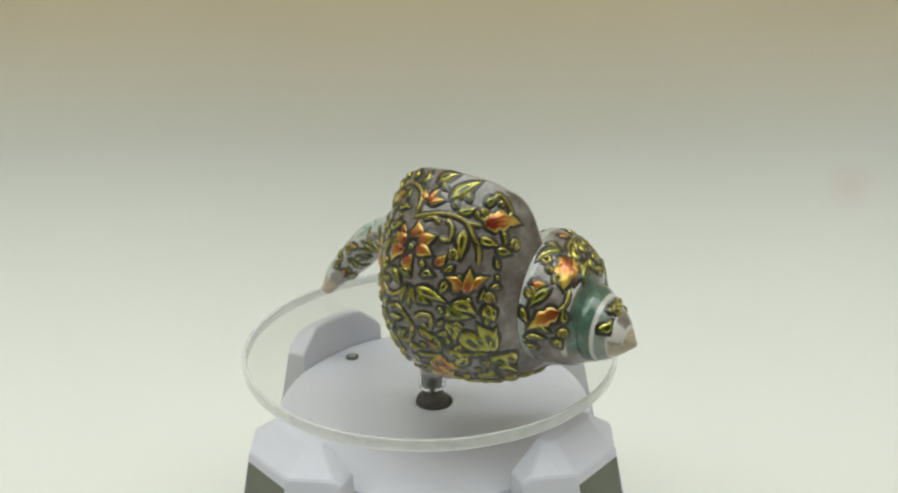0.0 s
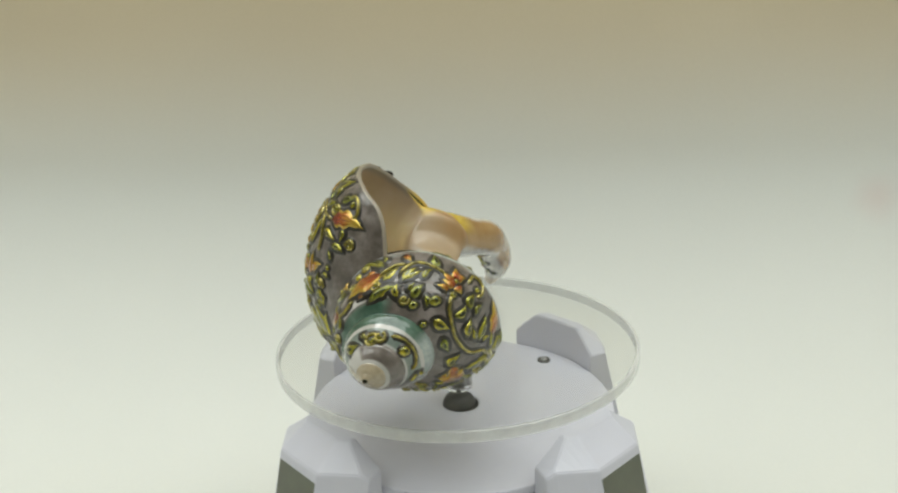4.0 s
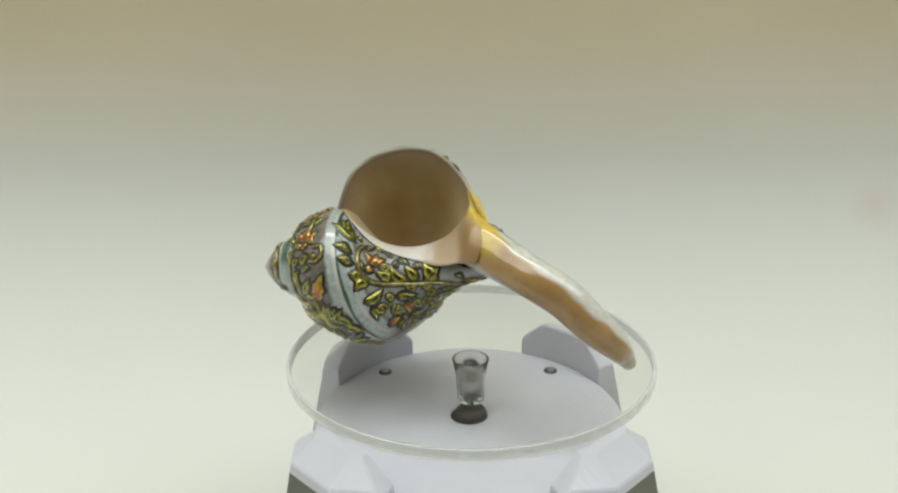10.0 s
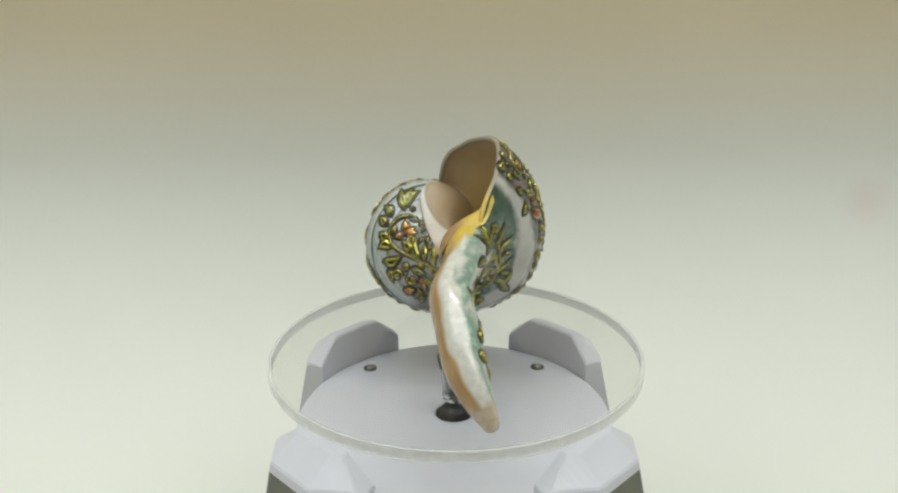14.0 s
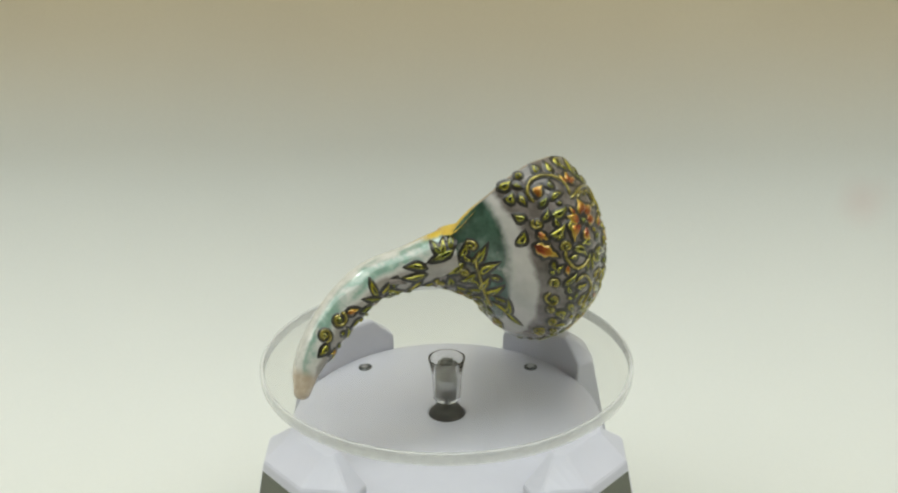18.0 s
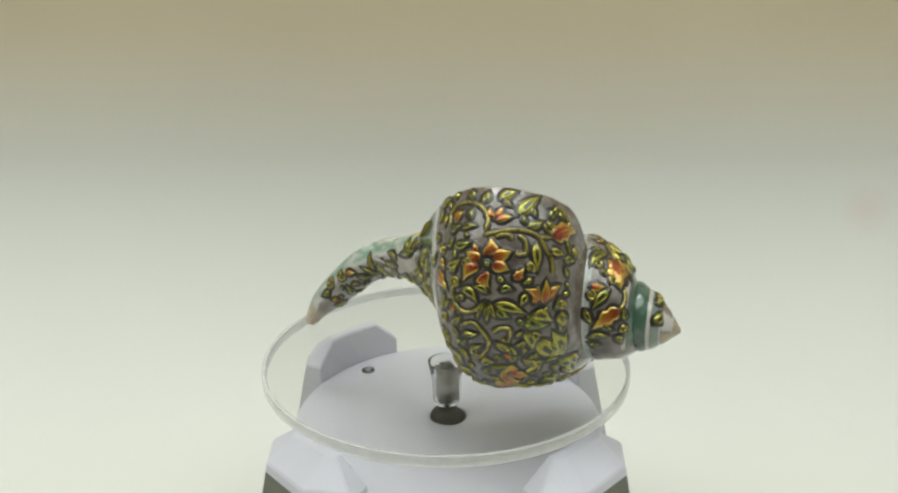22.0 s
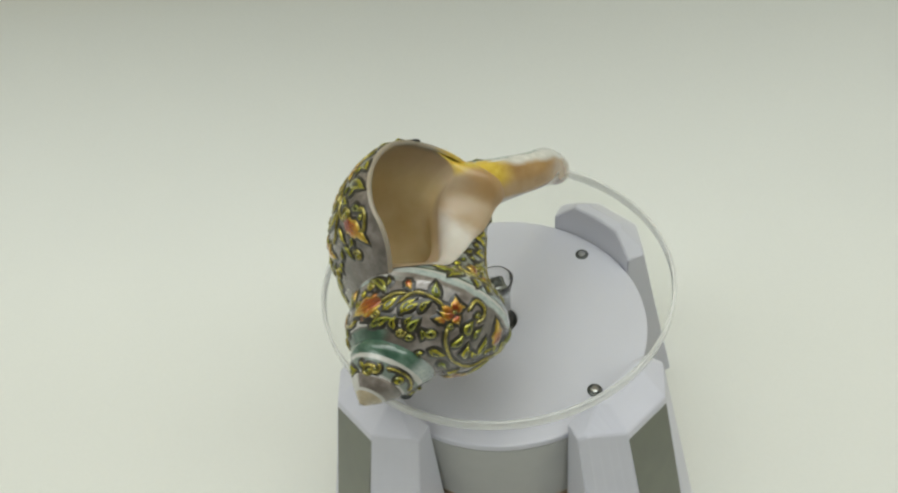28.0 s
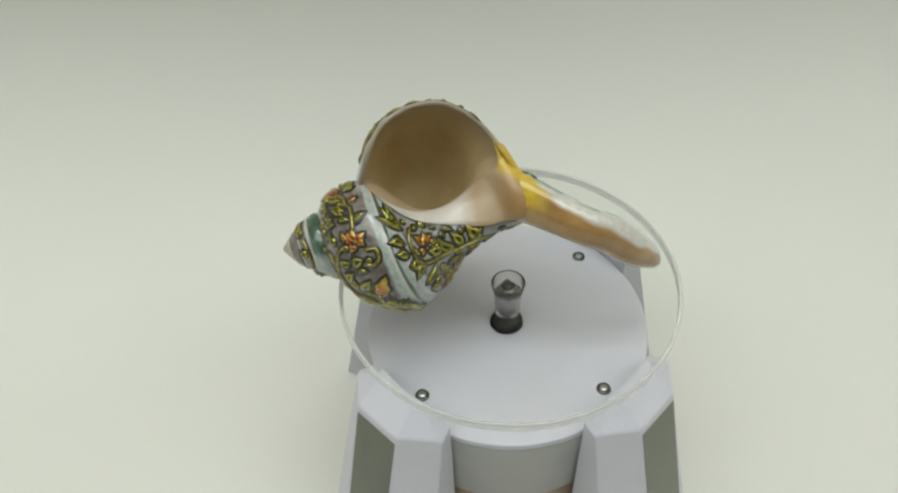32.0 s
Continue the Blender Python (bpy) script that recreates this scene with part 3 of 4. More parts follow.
q = spiral_grid(-420, 20, 23.2, 100, 200, 106, lift=-1.3, to_lip=True)[0]
# the lip is rounded between the outside and the lining
edge = [p[-1]]
along = p[-1] - p[-2]
along /= np.linalg.norm(along, axis=-1, keepdims=True)
for k in (1, 2, 3):
    a = math.pi * k / 4
    edge.append((p[-1] + q[-1]) / 2 + (p[-1] - q[-1]) / 2 * math.cos(a) + along * 0.0007 * math.sin(a))
edge.append(q[-1])
front = int(np.searchsorted(uv[-1][:, 1], 0.668))
edge, edge_uv = np.array(edge), np.array([uv[-1]] * 5)
from_mesh("lip", grid_mesh("lip", edge[:, :front + 1], edge_uv[:, :front + 1]), SHELL_IN, shell, "smooth pale lip of the mouth")
from_mesh("lip_tail", grid_mesh("lip_tail", edge[:, front:], edge_uv[:, front:]), SHELL_OUT, shell, "end of the lip running into the canal")


def mouth_wall(turns):
    """Where the mouth's edge crosses the older whorl."""
    return cubic(-np.asarray(turns, float), np.array((262.0, 283.0, 303.0, 320.0, 335.0)), np.array((86.5, 76.0, 64.0, 56.4, 54.0)))


# the mouth's crest as a closed curve: its middle, then cosine and sine terms of three orders
CREST = np.array(((18.34, -6.84, 60.2), (17.59, 4.22, 2.85), (0.45, -4.71, 12.23), (1.34, 3.12, 0.2), (1.04, -1.6, 1.6), (-0.51, -0.98, 0.52), (-0.5, 0.15, -1.15)))


def crest(a):
    waves = [np.ones_like(a)] + [f(k * a) for k in (1, 2, 3) for f in (np.cos, np.sin)]
    return np.stack(waves, -1) @ CREST


def mouth_ring(n_lip=70, n_front=44, n_wall=44):
    """The mouth's edge and its crest: along the lip, over the root of the canal, and back over the wall of the older whorl."""
    s = np.linspace(24.0, 62.0, n_lip)
    t = lip_turn(s)
    lip = skin(t, s) - 1.1 * skin_normal(t, s)
    turns = np.linspace(-262, -335, n_wall)
    along = mouth_wall(turns)
    wall = skin(turns, along) + 0.35 * skin_normal(turns, along)
    knots = np.array((lip[-1], (0.0, -7.6, 58.4), (-1.5, -4.4, 57.4), (-2.0, -1.6, 56.4), (-1.6, 0.8, 55.0), (-1.2, 2.7, 52.6), (-0.4, 3.4, 49.8), (1.2, 3.2, 47.4), (4.2, 3.5, 46.0), (8.4, 3.4, 45.5), wall[0]))
    k = np.linspace(0, len(knots) - 1, n_front + 2)[1:-1]
    front = np.stack([cubic(k, np.arange(float(len(knots))), knots[:, i]) for i in range(3)], -1)
    v = np.concatenate([s / 100, np.linspace(0.663, 0.82, n_front), np.linspace(0.825, 0.99, n_wall)])
    inner = crest(math.pi * np.concatenate([np.linspace(0.87, 1.34, n_front), np.linspace(1.345, 1.86, n_wall)]))
    return np.concatenate([lip, front, wall]), np.concatenate([lip, inner]), v


def mouth_grid(deep=-230.0, rows=90):
    """From the mouth's edge over its crest and back along the turn of the shell, a little narrower inside."""
    ring, top, v = mouth_ring()
    # the crest leaves the lip and comes back to it without a step
    join = (ease(v, 0.62, 0.68) * ease(v, 0.985, 0.89))[:, None]
    top = ring + (top - ring) * join
    mid = top.mean(0)
    shrink = np.interp(v, (0.24, 0.30, 0.58, 0.66, 0.72, 0.80, 0.90, 0.99), (0.11, 0.10, 0.07, 0.08, 0.06, 0.03, 0.08, 0.11))
    out, uvs = [], []
    # a skirt round the front joins the mouth to the canal
    front = ease(v, 0.625, 0.66) * ease(v, 0.785, 0.75)
    out.append(ring + ((ring - ring.mean(0)) * 0.10 + np.array((-1.2, -0.4, -1.6))) * (front[:, None] + 0.002))
    uvs.append(np.stack([np.full(len(v), 0.030), v], -1))
    for k in range(10):
        w = k / 10
        swell = math.sin(math.pi * w) * np.linalg.norm(top - ring, axis=1)[:, None] * 0.10
        out.append(ring + (top - ring) * w + UP * swell)
        uvs.append(np.stack([np.full(len(v), 0.028 * (1 - w)), v], -1))
    for k in range(rows):
        tau = deep * (k / (rows - 1)) ** 1.6
        a = math.radians(tau)
        g = math.exp(GROW * a)
        p = top + (mid - top) * (shrink * float(ease(-tau, 0, 42)))[:, None] - APEX
        along = (p @ AXIS)[:, None] * AXIS
        flat = p - along
        out.append(settle(APEX + g * (along + flat * math.cos(a) + np.cross(flat, AXIS) * math.sin(a))))
        uvs.append(np.stack([np.full(len(v), tau / 360.0), v], -1))
    return np.array(out) * MM, np.array(uvs)


# the last whorl, with the part of its older turn that lies inside the mouth left open
body_mesh = grid_mesh("body_whorl", body_grid, body_uv)
bm = bmesh.new()
bm.from_mesh(body_mesh)
uv_layer = bm.loops.layers.uv["turns"]
inside = []
for f in bm.faces:
    turn, along = (sum(l[uv_layer].uv[i] for l in f.loops) / len(f.loops) for i in (0, 1))
    if -400 < turn * 360 < -264 and along * 100 > float(mouth_wall(max(turn * 360, -335))) + 0.8:
        inside.append(f)
bmesh.ops.delete(bm, geom=inside, context="FACES")
part("body_whorl", bm, SHELL_OUT, shell)

p, uv = mouth_grid()
from_mesh("mouth_lining", grid_mesh("mouth_lining", p, uv, close=True), SHELL_IN, shell, "tan glazed lining of the mouth")

CANAL = np.array(((-0.4, -4.8, 49.9), (-3.4, -3.2, 49.4), (-11.2, 0.2, 46.9), (-19.8, 4.2, 44.3), (-27.0, 4.2, 40.4), (-34.5, 3.9, 33.8), (-40.3, 1.9, 28.0), (-43.4, -0.4, 22.9)))
CANAL_R = np.array((6.1, 6.5, 5.8, 5.3, 5.3, 4.9, 3.8, 2.1))


def canal_at(t):
    k = np.arange(len(CANAL), dtype=float)
    return np.stack([cubic(t, k, CANAL[:, i]) for i in range(3)], -1), cubic(t, k, CANAL_R)


def canal_grid(nt=120, na=64):
    ts = np.concatenate([np.linspace(0, len(CANAL) - 1, nt), [len(CANAL) - 1] * 6])
    c, r = canal_at(ts)
    d = np.gradient(canal_at(np.linspace(0, len(CANAL) - 1, nt))[0], axis=0)
    d = np.concatenate([d, [d[-1]] * 6])
    d /= np.linalg.norm(d, axis=1, keepdims=True)
    for k in range(1, 7):
        a = math.pi / 2 * k / 6
        c[nt - 1 + k] = c[nt - 1] + d[nt - 1] * r[nt - 1] * math.sin(a)
        r[nt - 1 + k] = r[nt - 1] * max(math.cos(a), 0.02)
    side = np.cross(d, (0, 0, 1.0))
    side /= np.linalg.norm(side, axis=1, keepdims=True)
    up = np.cross(side, d)
    ang = np.linspace(math.radians(-160), math.radians(200), na + 1)
    # an open groove along the mouth side, deepest at the root
    turn_off = np.degrees(np.abs((ang - math.radians(64) + math.pi) % (2 * math.pi) - math.pi))
    groove = 1 - (ease(turn_off, 62, 15))[None] * (0.08 + 0.10 * ease(np.arange(len(ts)) / nt, 0.5, 0.1))[:, None] * ease(np.arange(len(ts)) / nt, 0.97, 0.85)[:, None]
    pts = c[:, None] + (r[:, None] * groove)[..., None] * (np.cos(ang)[None, :, None] * up[:, None] + np.sin(ang)[None, :, None] * side[:, None])
    uv = np.stack(np.broadcast_arrays(np.arange(len(ts))[:, None] / nt, ang[None] / (2 * math.pi)), -1)
    return pts * MM, uv


p, uv = canal_grid()
from_mesh("siphon_canal", grid_mesh("siphon_canal", p, uv, caps=True), SHELL_CANAL, shell, "long curved canal of the shell")


# ---- carved and enamelled ornament ----


def enamel(name, kind):
    """Shiny enamel over gold; leaves have a dark heart, petals redden to the base."""
    m, nt, b = material(name)
    a, w = uv_xy(nt)
    n1, n2 = noise_at(nt, 700.0, 3.0), noise_at(nt, 2500.0, 3.0)
    info = nt.nodes.new("ShaderNodeObjectInfo").outputs["Random"]
    side = maths(nt, "ABSOLUTE", maths(nt, "ADD", w, -0.5))
    if kind == "leaf":
        gold = ramp(nt, info, [(0.0, (0.38, 0.37, 0.024)), (0.35, (0.62, 0.54, 0.035)), (0.7, (0.24, 0.29, 0.028)), (1.0, (0.70, 0.58, 0.05))])
        olive = ramp(nt, n1, [(0.3, (0.008, 0.013, 0.004)), (0.7, (0.035, 0.05, 0.012))])
        c = mix(nt, step(nt, side, 0.26, 0.40), mix(nt, 0.5, gold, (0.145, 0.15, 0.026)), gold)
        # a dark heart, and a shaded foot
        heart = both(nt, window(nt, a, 0.30, 0.58, 0.13), window(nt, w, 0.36, 0.60, 0.12))
        c = mix(nt, heart, c, olive)
        c = mix(nt, maths(nt, "MULTIPLY", step(nt, a, 0.26, 0.02), 0.8), c, olive)
        c = mix(nt, maths(nt, "MULTIPLY", step(nt, n1, 0.48, 0.70), 0.45), c, (0.12, 0.095, 0.02))
    elif kind == "petal":
        c = ramp(nt, maths(nt, "MULTIPLY_ADD", n1, 0.40, maths(nt, "ADD", a, -0.20)),
                 [(0.05, (0.16, 0.012, 0.006)), (0.28, (0.34, 0.05, 0.012)), (0.52, (0.50, 0.19, 0.022)), (0.78, (0.54, 0.38, 0.05))])
        vein = step(nt, maths(nt, "SINE", maths(nt, "MULTIPLY", w, 31.0)), 0.45, 0.9)
        c = mix(nt, maths(nt, "MULTIPLY", both(nt, vein, step(nt, a, 0.9, 0.5)), 0.65), c, (0.10, 0.012, 0.006))
        c = mix(nt, maths(nt, "MULTIPLY", step(nt, side, 0.26, 0.40), 0.85), c, (0.52, 0.38, 0.05))
        c = mix(nt, maths(nt, "MULTIPLY", info, 0.25), c, (0.46, 0.32, 0.035))
    else:
        c = ramp(nt, n1, [(0.3, (0.10, 0.085, 0.018)), (0.55, (0.32, 0.27, 0.05)), (0.8, (0.50, 0.40, 0.08))])
    nt.links.new(c, b.inputs["Base Color"])
    b.inputs["Metallic"].default_value = 0.55
    b.inputs["Roughness"].default_value = 0.24
    b.inputs["Coat Weight"].default_value = 0.8
    b.inputs["Coat Roughness"].default_value = 0.05
    bump(nt, b, n2, 0.15, 0.0002)
    return m


LEAF_M, PETAL_M, VINE_M = enamel("leaf_enamel", "leaf"), enamel("petal_enamel", "petal"), enamel("vine_enamel", "vine")
INK = plain("black_enamel", (0.012, 0.010, 0.006), 0.4, vary=0.3, scale=900.0, coat=0.4)


def on_skin(x, y, bare=False):
    if bare:
        return skin(x, y), None
    return skin(x, y), skin_normal(np.asarray(x, float), np.asarray(y, float))


def on_canal(x, y, bare=False):
    """Place and normal on the canal, by the way along it and the angle round it in degrees."""
    x, y = np.broadcast_arrays(np.asarray(x, float), np.asarray(y, float))
    c, r = canal_at(x)
    d = canal_at(x + 0.02)[0] - canal_at(x - 0.02)[0]
    d /= np.linalg.norm(d, axis=-1, keepdims=True)
    side = np.cross(d, np.array((0, 0, 1.0)))
    side /= np.linalg.norm(side, axis=-1, keepdims=True)
    n = np.cos(np.radians(y))[..., None] * np.cross(side, d) + np.sin(np.radians(y))[..., None] * side
    return c + n * r[..., None], n


def blade(x0, y0, x1, y1, wide, ground, rise, grow, bend=0.0, lobes=0, rows=11, cols=7):
    """A domed, pointed blade curving over the shell from one place to another; grow widens it all round, lobes scallop its sides."""
    if lobes:
        rows = 6 * lobes + 3
    p0, n0 = ground(x0, y0)
    p1, _ = ground(x1, y1)
    length = max(float(np.linalg.norm(p1 - p0)), 0.4)
    e = grow / length
    t = np.linspace(-e, 1 + e, rows)
    p, n = ground(x0 + (x1 - x0) * t, y0 + (y1 - y0) * t)
    d = np.gradient(p, axis=0)
    d /= np.linalg.norm(d, axis=1, keepdims=True)
    lat = np.cross(n, d)
    tt = np.linspace(0, 1, rows)
    half = (wide / 2) * np.clip(np.sin(math.pi * tt ** 0.68), 0.0, 1) ** 1.15
    if lobes:
        half = half * (0.78 + 0.42 * np.abs(np.sin(math.pi * lobes * tt)))
    half = half + grow * np.clip(np.sin(math.pi * tt), 0.03, 1) ** 0.6
    q = np.linspace(-1, 1, cols)
    shift = bend * wide * np.sin(math.pi * tt)
    drop = (half[:, None] * q) ** 2 / 50.0
    ridge = 1 - 0.28 * np.exp(-(q / 0.22) ** 2) if not grow else 1.0
    h = rise * (1 - np.abs(q[None]) ** 1.9) ** 0.75 * ridge * np.sin(math.pi * np.clip(tt, 0.03, 0.97))[:, None] ** 0.5
    pts = p[:, None] + lat[:, None] * (half[:, None] * q + shift[:, None])[..., None] + n[:, None] * (h - drop - 0.12 + (0.10 if grow else 0.16))[..., None]
    uv = np.stack(np.broadcast_arrays(tt[:, None], (q * 0.5 + 0.5)[None]), -1)
    return pts * MM, uv


TAKEN = []


def leaf(x0, y0, x1, y1, wide, ground=on_skin, name="leaf", mat=None, rise=0.62, lobes=0):
    wide = wide * 1.62
    k = np.array((0.1, 0.5, 0.9))
    TAKEN.extend(ground(x0 + (x1 - x0) * k, y0 + (y1 - y0) * k, True)[0])
    bend = (0.10 if lobes else 0.34) * math.sin(x0 * 3.1 + y0)
    p, uv = blade(x0, y0, x1, y1, wide, ground, rise, 0.0, bend, lobes)
    ob = from_mesh(name, grid_mesh(name, p, uv), mat or LEAF_M, shell)
    p, uv = blade(x0, y0, x1, y1, wide, ground, 0.32, 0.82, bend, lobes)
    from_mesh(name + "_outline", grid_mesh(name + "_outline", p, uv), INK, ob)
    return ob


def petal(x0, y0, x1, y1, wide, ground=on_skin, lobes=3):
    return leaf(x0, y0, x1, y1, wide, ground, "petal", PETAL_M, 0.68, lobes)


def frame_at(x, y, ground):
    """Place, normal and two unit directions on the shell, and the steps of x and y that go one mm along each."""
    p, ax, ay = ground(np.array((x, x + 0.05, x)), np.array((y, y, y + 0.05)), True)[0]
    ax, ay = ax - p, ay - p
    return p, None, float(np.linalg.norm(ax)) / 0.05, float(np.linalg.norm(ay)) / 0.05


def bud(x, y, r, ground=on_skin, mat=None, name="bud"):
    """A round domed bud with a black rim."""
    _, _, kx, ky = frame_at(x, y, ground)
    r = r * 1.2
    TAKEN.append(ground(x, y, True)[0])
    made = None
    for grow, rise, what, m in ((0.0, 0.75, name, mat or LEAF_M), (0.58, 0.26, name + "_outline", INK)):
        ang = np.linspace(0, 2 * math.pi, 15)
        rad = np.linspace(0.02, 1, 6)
        gx = x + np.cos(ang)[None] * rad[:, None] * (r + grow) / kx
        gy = y + np.sin(ang)[None] * rad[:, None] * (r + grow) / ky
        p, n = ground(gx, gy)
        h = rise * (1 - rad ** 2) ** 0.5 - (0.0 if not grow else 0.03)
        uv = np.stack([0.42 + 0.5 * rad[:, None] * np.cos(ang)[None], 0.42 + 0.5 * rad[:, None] * np.sin(ang)[None]], -1)
        ob = from_mesh(what, grid_mesh(what, (p + n * h[:, None, None]) * MM, uv), m, made or shell)
        made = made or ob
    return made


def vine(xy, ground=on_skin, r=0.46, name="vine"):
    """A raised stem through the given places, with a black line either side."""
    xy = np.array(xy, float)
    k = np.arange(len(xy), dtype=float)
    n_pts = 8 * (len(xy) - 1) + 1
    t = np.linspace(0, len(xy) - 1, n_pts)
    x, y = cubic(t, k, xy[:, 0]), cubic(t, k, xy[:, 1])
    p, n = ground(x, y)
    d = np.gradient(p, axis=0)
    d /= np.maximum(np.linalg.norm(d, axis=1, keepdims=True), 1e-6)
    TAKEN.extend(p[::4])
    lat = np.cross(n, d)
    taper = np.clip(np.minimum(t, t[-1] - t) * 4, 0.35, 1)
    made = None
    for rad, rise, what, m in ((r, 0.62, name, VINE_M), (r + 0.5, 0.24, name + "_outline", INK)):
        a = np.linspace(-math.pi / 2, math.pi / 2, 7)
        pts = p[:, None] + lat[:, None] * (np.sin(a)[None] * rad * taper[:, None])[..., None] + n[:, None] * (np.cos(a)[None] * rise * taper[:, None] - 0.05)[..., None]
        uv = np.stack(np.broadcast_arrays(t[:, None] / t[-1], a[None] / math.pi + 0.5), -1)
        ob = from_mesh(what, grid_mesh(what, pts * MM, uv), m, made or shell)
        made = made or ob
    return made


def scroll(x, y, r, ground=on_skin):
    """A curled tendril with a bead at its heart."""
    _, _, kx, ky = frame_at(x, y, ground)
    r = r * 1.3
    hand = 1 if math.sin(x * 1.7 + y) > 0 else -1
    start = x * 0.9 + y
    pts = []
    for k in range(9):
        a = start + hand * k * 0.78
        rr = r * (1.0 - 0.075 * k)
        pts.append((x + math.cos(a) * rr / kx, y + math.sin(a) * rr / ky))
    vine(pts, ground, 0.42, "tendril")
    bud(x, y, r * 0.34, ground, LEAF_M, "bead")


# back of the last whorl
petal(-21, 45, -13.5, 44.4, 2.18, on_skin, 0)
petal(-21, 43.2, -16.5, 39, 2.17, on_skin, 0)
petal(-24, 43.2, -24, 39, 2.01, on_skin, 0)
petal(-27, 44.4, -33, 43.2, 2.02, on_skin, 0)
petal(-25.5, 46.2, -33, 49.8, 2.02, on_skin, 0)
petal(-24, 46.2, -21, 49.8, 2.03, on_skin, 0)
bud(-24, 44.4, 0.63)
vine(((-13.5, 46.2), (-10.5, 42.6), (-7.5, 39), (-6, 34.8), (-9, 32.4), (-13.5, 30.6), (-19.5, 30)))
vine(((-6, 35.4), (-6, 33.6), (-3, 31.2)))
vine(((-12, 45.6), (-6, 45.6), (-1.5, 48), (0, 52.8), (-4.5, 55.2), (-10.5, 55.2)))
vine(((-9, 38.4), (-10.5, 36.6), (-15, 36), (-16.5, 37.2), (-16.5, 38.4)))
vine(((-13.5, 43.8), (-10.5, 40.8), (-12, 39)))
leaf(-9, 34.2, -21, 33, 1.40)
petal(-34.5, 31.2, -22.5, 31.2, 1.72, on_skin, 0)
petal(-33, 31.8, -30, 35.4, 1.40, on_skin, 0)
petal(-31.5, 30, -22.5, 28.2, 1.33, on_skin, 0)
petal(-34.5, 32.4, -31.5, 33.6, 0.78, on_skin, 0)
petal(-6, 44.4, -1.5, 45.6, 1.26, on_skin, 0)
petal(-6, 43.8, 0, 42.6, 1.26, on_skin, 0)
petal(-6, 43.8, -3, 40.2, 1.41, on_skin, 0)
leaf(3, 43.8, 9, 40.2, 1.75)
leaf(-1.5, 39, 12, 35.4, 2.04)
leaf(-4.5, 36.6, 1.5, 33.6, 1.25)
leaf(4.5, 32.4, 12, 31.2, 1.19)
petal(-3, 31.2, 13.5, 27, 2.84)
leaf(4.5, 58.8, 4.5, 56.4, 1.53)
bud(4.5, 54.6, 0.78)
leaf(1.5, 51, 6, 51, 1.21)
leaf(0, 47.4, 6, 46.8, 1.20)
leaf(-6, 58.8, -1.5, 57.6, 1.42)
petal(-9, 54, -4.5, 51.6, 1.78, on_skin, 0)
leaf(-7.5, 49.8, -3, 49.2, 1.03)
leaf(-16.5, 58.2, -12, 59.4, 1.15)
leaf(-13.5, 54.6, -10.5, 52.2, 0.97)
leaf(-12, 51.6, -10.5, 48, 0.96)
leaf(-19.5, 53.4, -16.5, 48.6, 1.28)
leaf(-28.5, 61.2, -22.5, 59.4, 1.26)
leaf(-28.5, 55.2, -24, 51, 1.29)
petal(-31.5, 58.8, -39, 54.6, 1.97)
scroll(-34.5, 52.2, 1.03)
vine(((-36, 52.8), (-40.5, 52.8), (-45, 51), (-45, 48), (-40.5, 44.4)))
leaf(-36, 50.4, -40.5, 46.2, 1.42)
leaf(-39, 44.4, -48, 46.2, 0.78)
leaf(-40.5, 43.8, -48, 43.8, 0.78)
leaf(-39, 43.2, -45, 41.4, 0.78)
leaf(-33, 40.8, -31.5, 37.8, 1.08)
leaf(-39, 42, -40.5, 34.8, 1.55)
leaf(-40.5, 33.6, -43.5, 29.4, 1.87)
leaf(-39, 27.6, -46.5, 27, 1.11)
leaf(-54, 54, -48, 50.4, 1.05)
vine(((-52.5, 51), (-49.5, 47.4), (-54, 44.4), (-58.5, 43.8), (-66, 46.2), (-64.5, 48.6), (-60, 47.4)))
leaf(-55.5, 50.4, -54, 46.2, 0.96)
leaf(-66, 48.6, -60, 45.6, 1.13)
vine(((-52.5, 42.6), (-49.5, 40.8), (-49.5, 38.4), (-55.5, 39), (-54, 40.8)))
leaf(-57, 42, -61.5, 37.8, 1.19)
leaf(-49.5, 34.8, -60, 33.6, 1.73)
leaf(-58.5, 31.2, -66, 28.2, 2.07)
bud(-45, 36, 0.63)
bud(-66, 42, 0.65)
leaf(-73.5, 45, -70.5, 38.4, 1.14)
leaf(-66, 36, -76.5, 33.6, 1.60)
petal(-78, 42.6, -96, 40.2, 1.80)
leaf(-88.5, 33, -103.5, 30.6, 1.25)
leaf(-64.5, 52.2, -70.5, 49.8, 1.22)
leaf(-85.5, 28.8, -105, 27.6, 1.17)
# its underside
leaf(-70, 27.9, -49, 29.5, 2.75)
leaf(-71, 27.9, -51, 26.7, 1.76)
leaf(-75, 27.1, -94, 26.7, 1.93)
leaf(-79, 36.3, -67, 32.3, 1.78)
leaf(-91, 33.9, -97, 30.3, 1.57)
leaf(-81, 43.1, -70, 38.3, 1.55)
petal(-96, 45.1, -86, 37.9, 2.12)
petal(-96, 45.1, -86, 44.3, 1.87)
petal(-96, 45.1, -98, 42.3, 1.89)
leaf(-70, 55.5, -76, 52.7, 1.61)
leaf(-71, 46.7, -69, 43.1, 1.73)
leaf(-69, 39.1, -64, 36.7, 1.60)
leaf(-73, 33.5, -69, 31.5, 1.49)
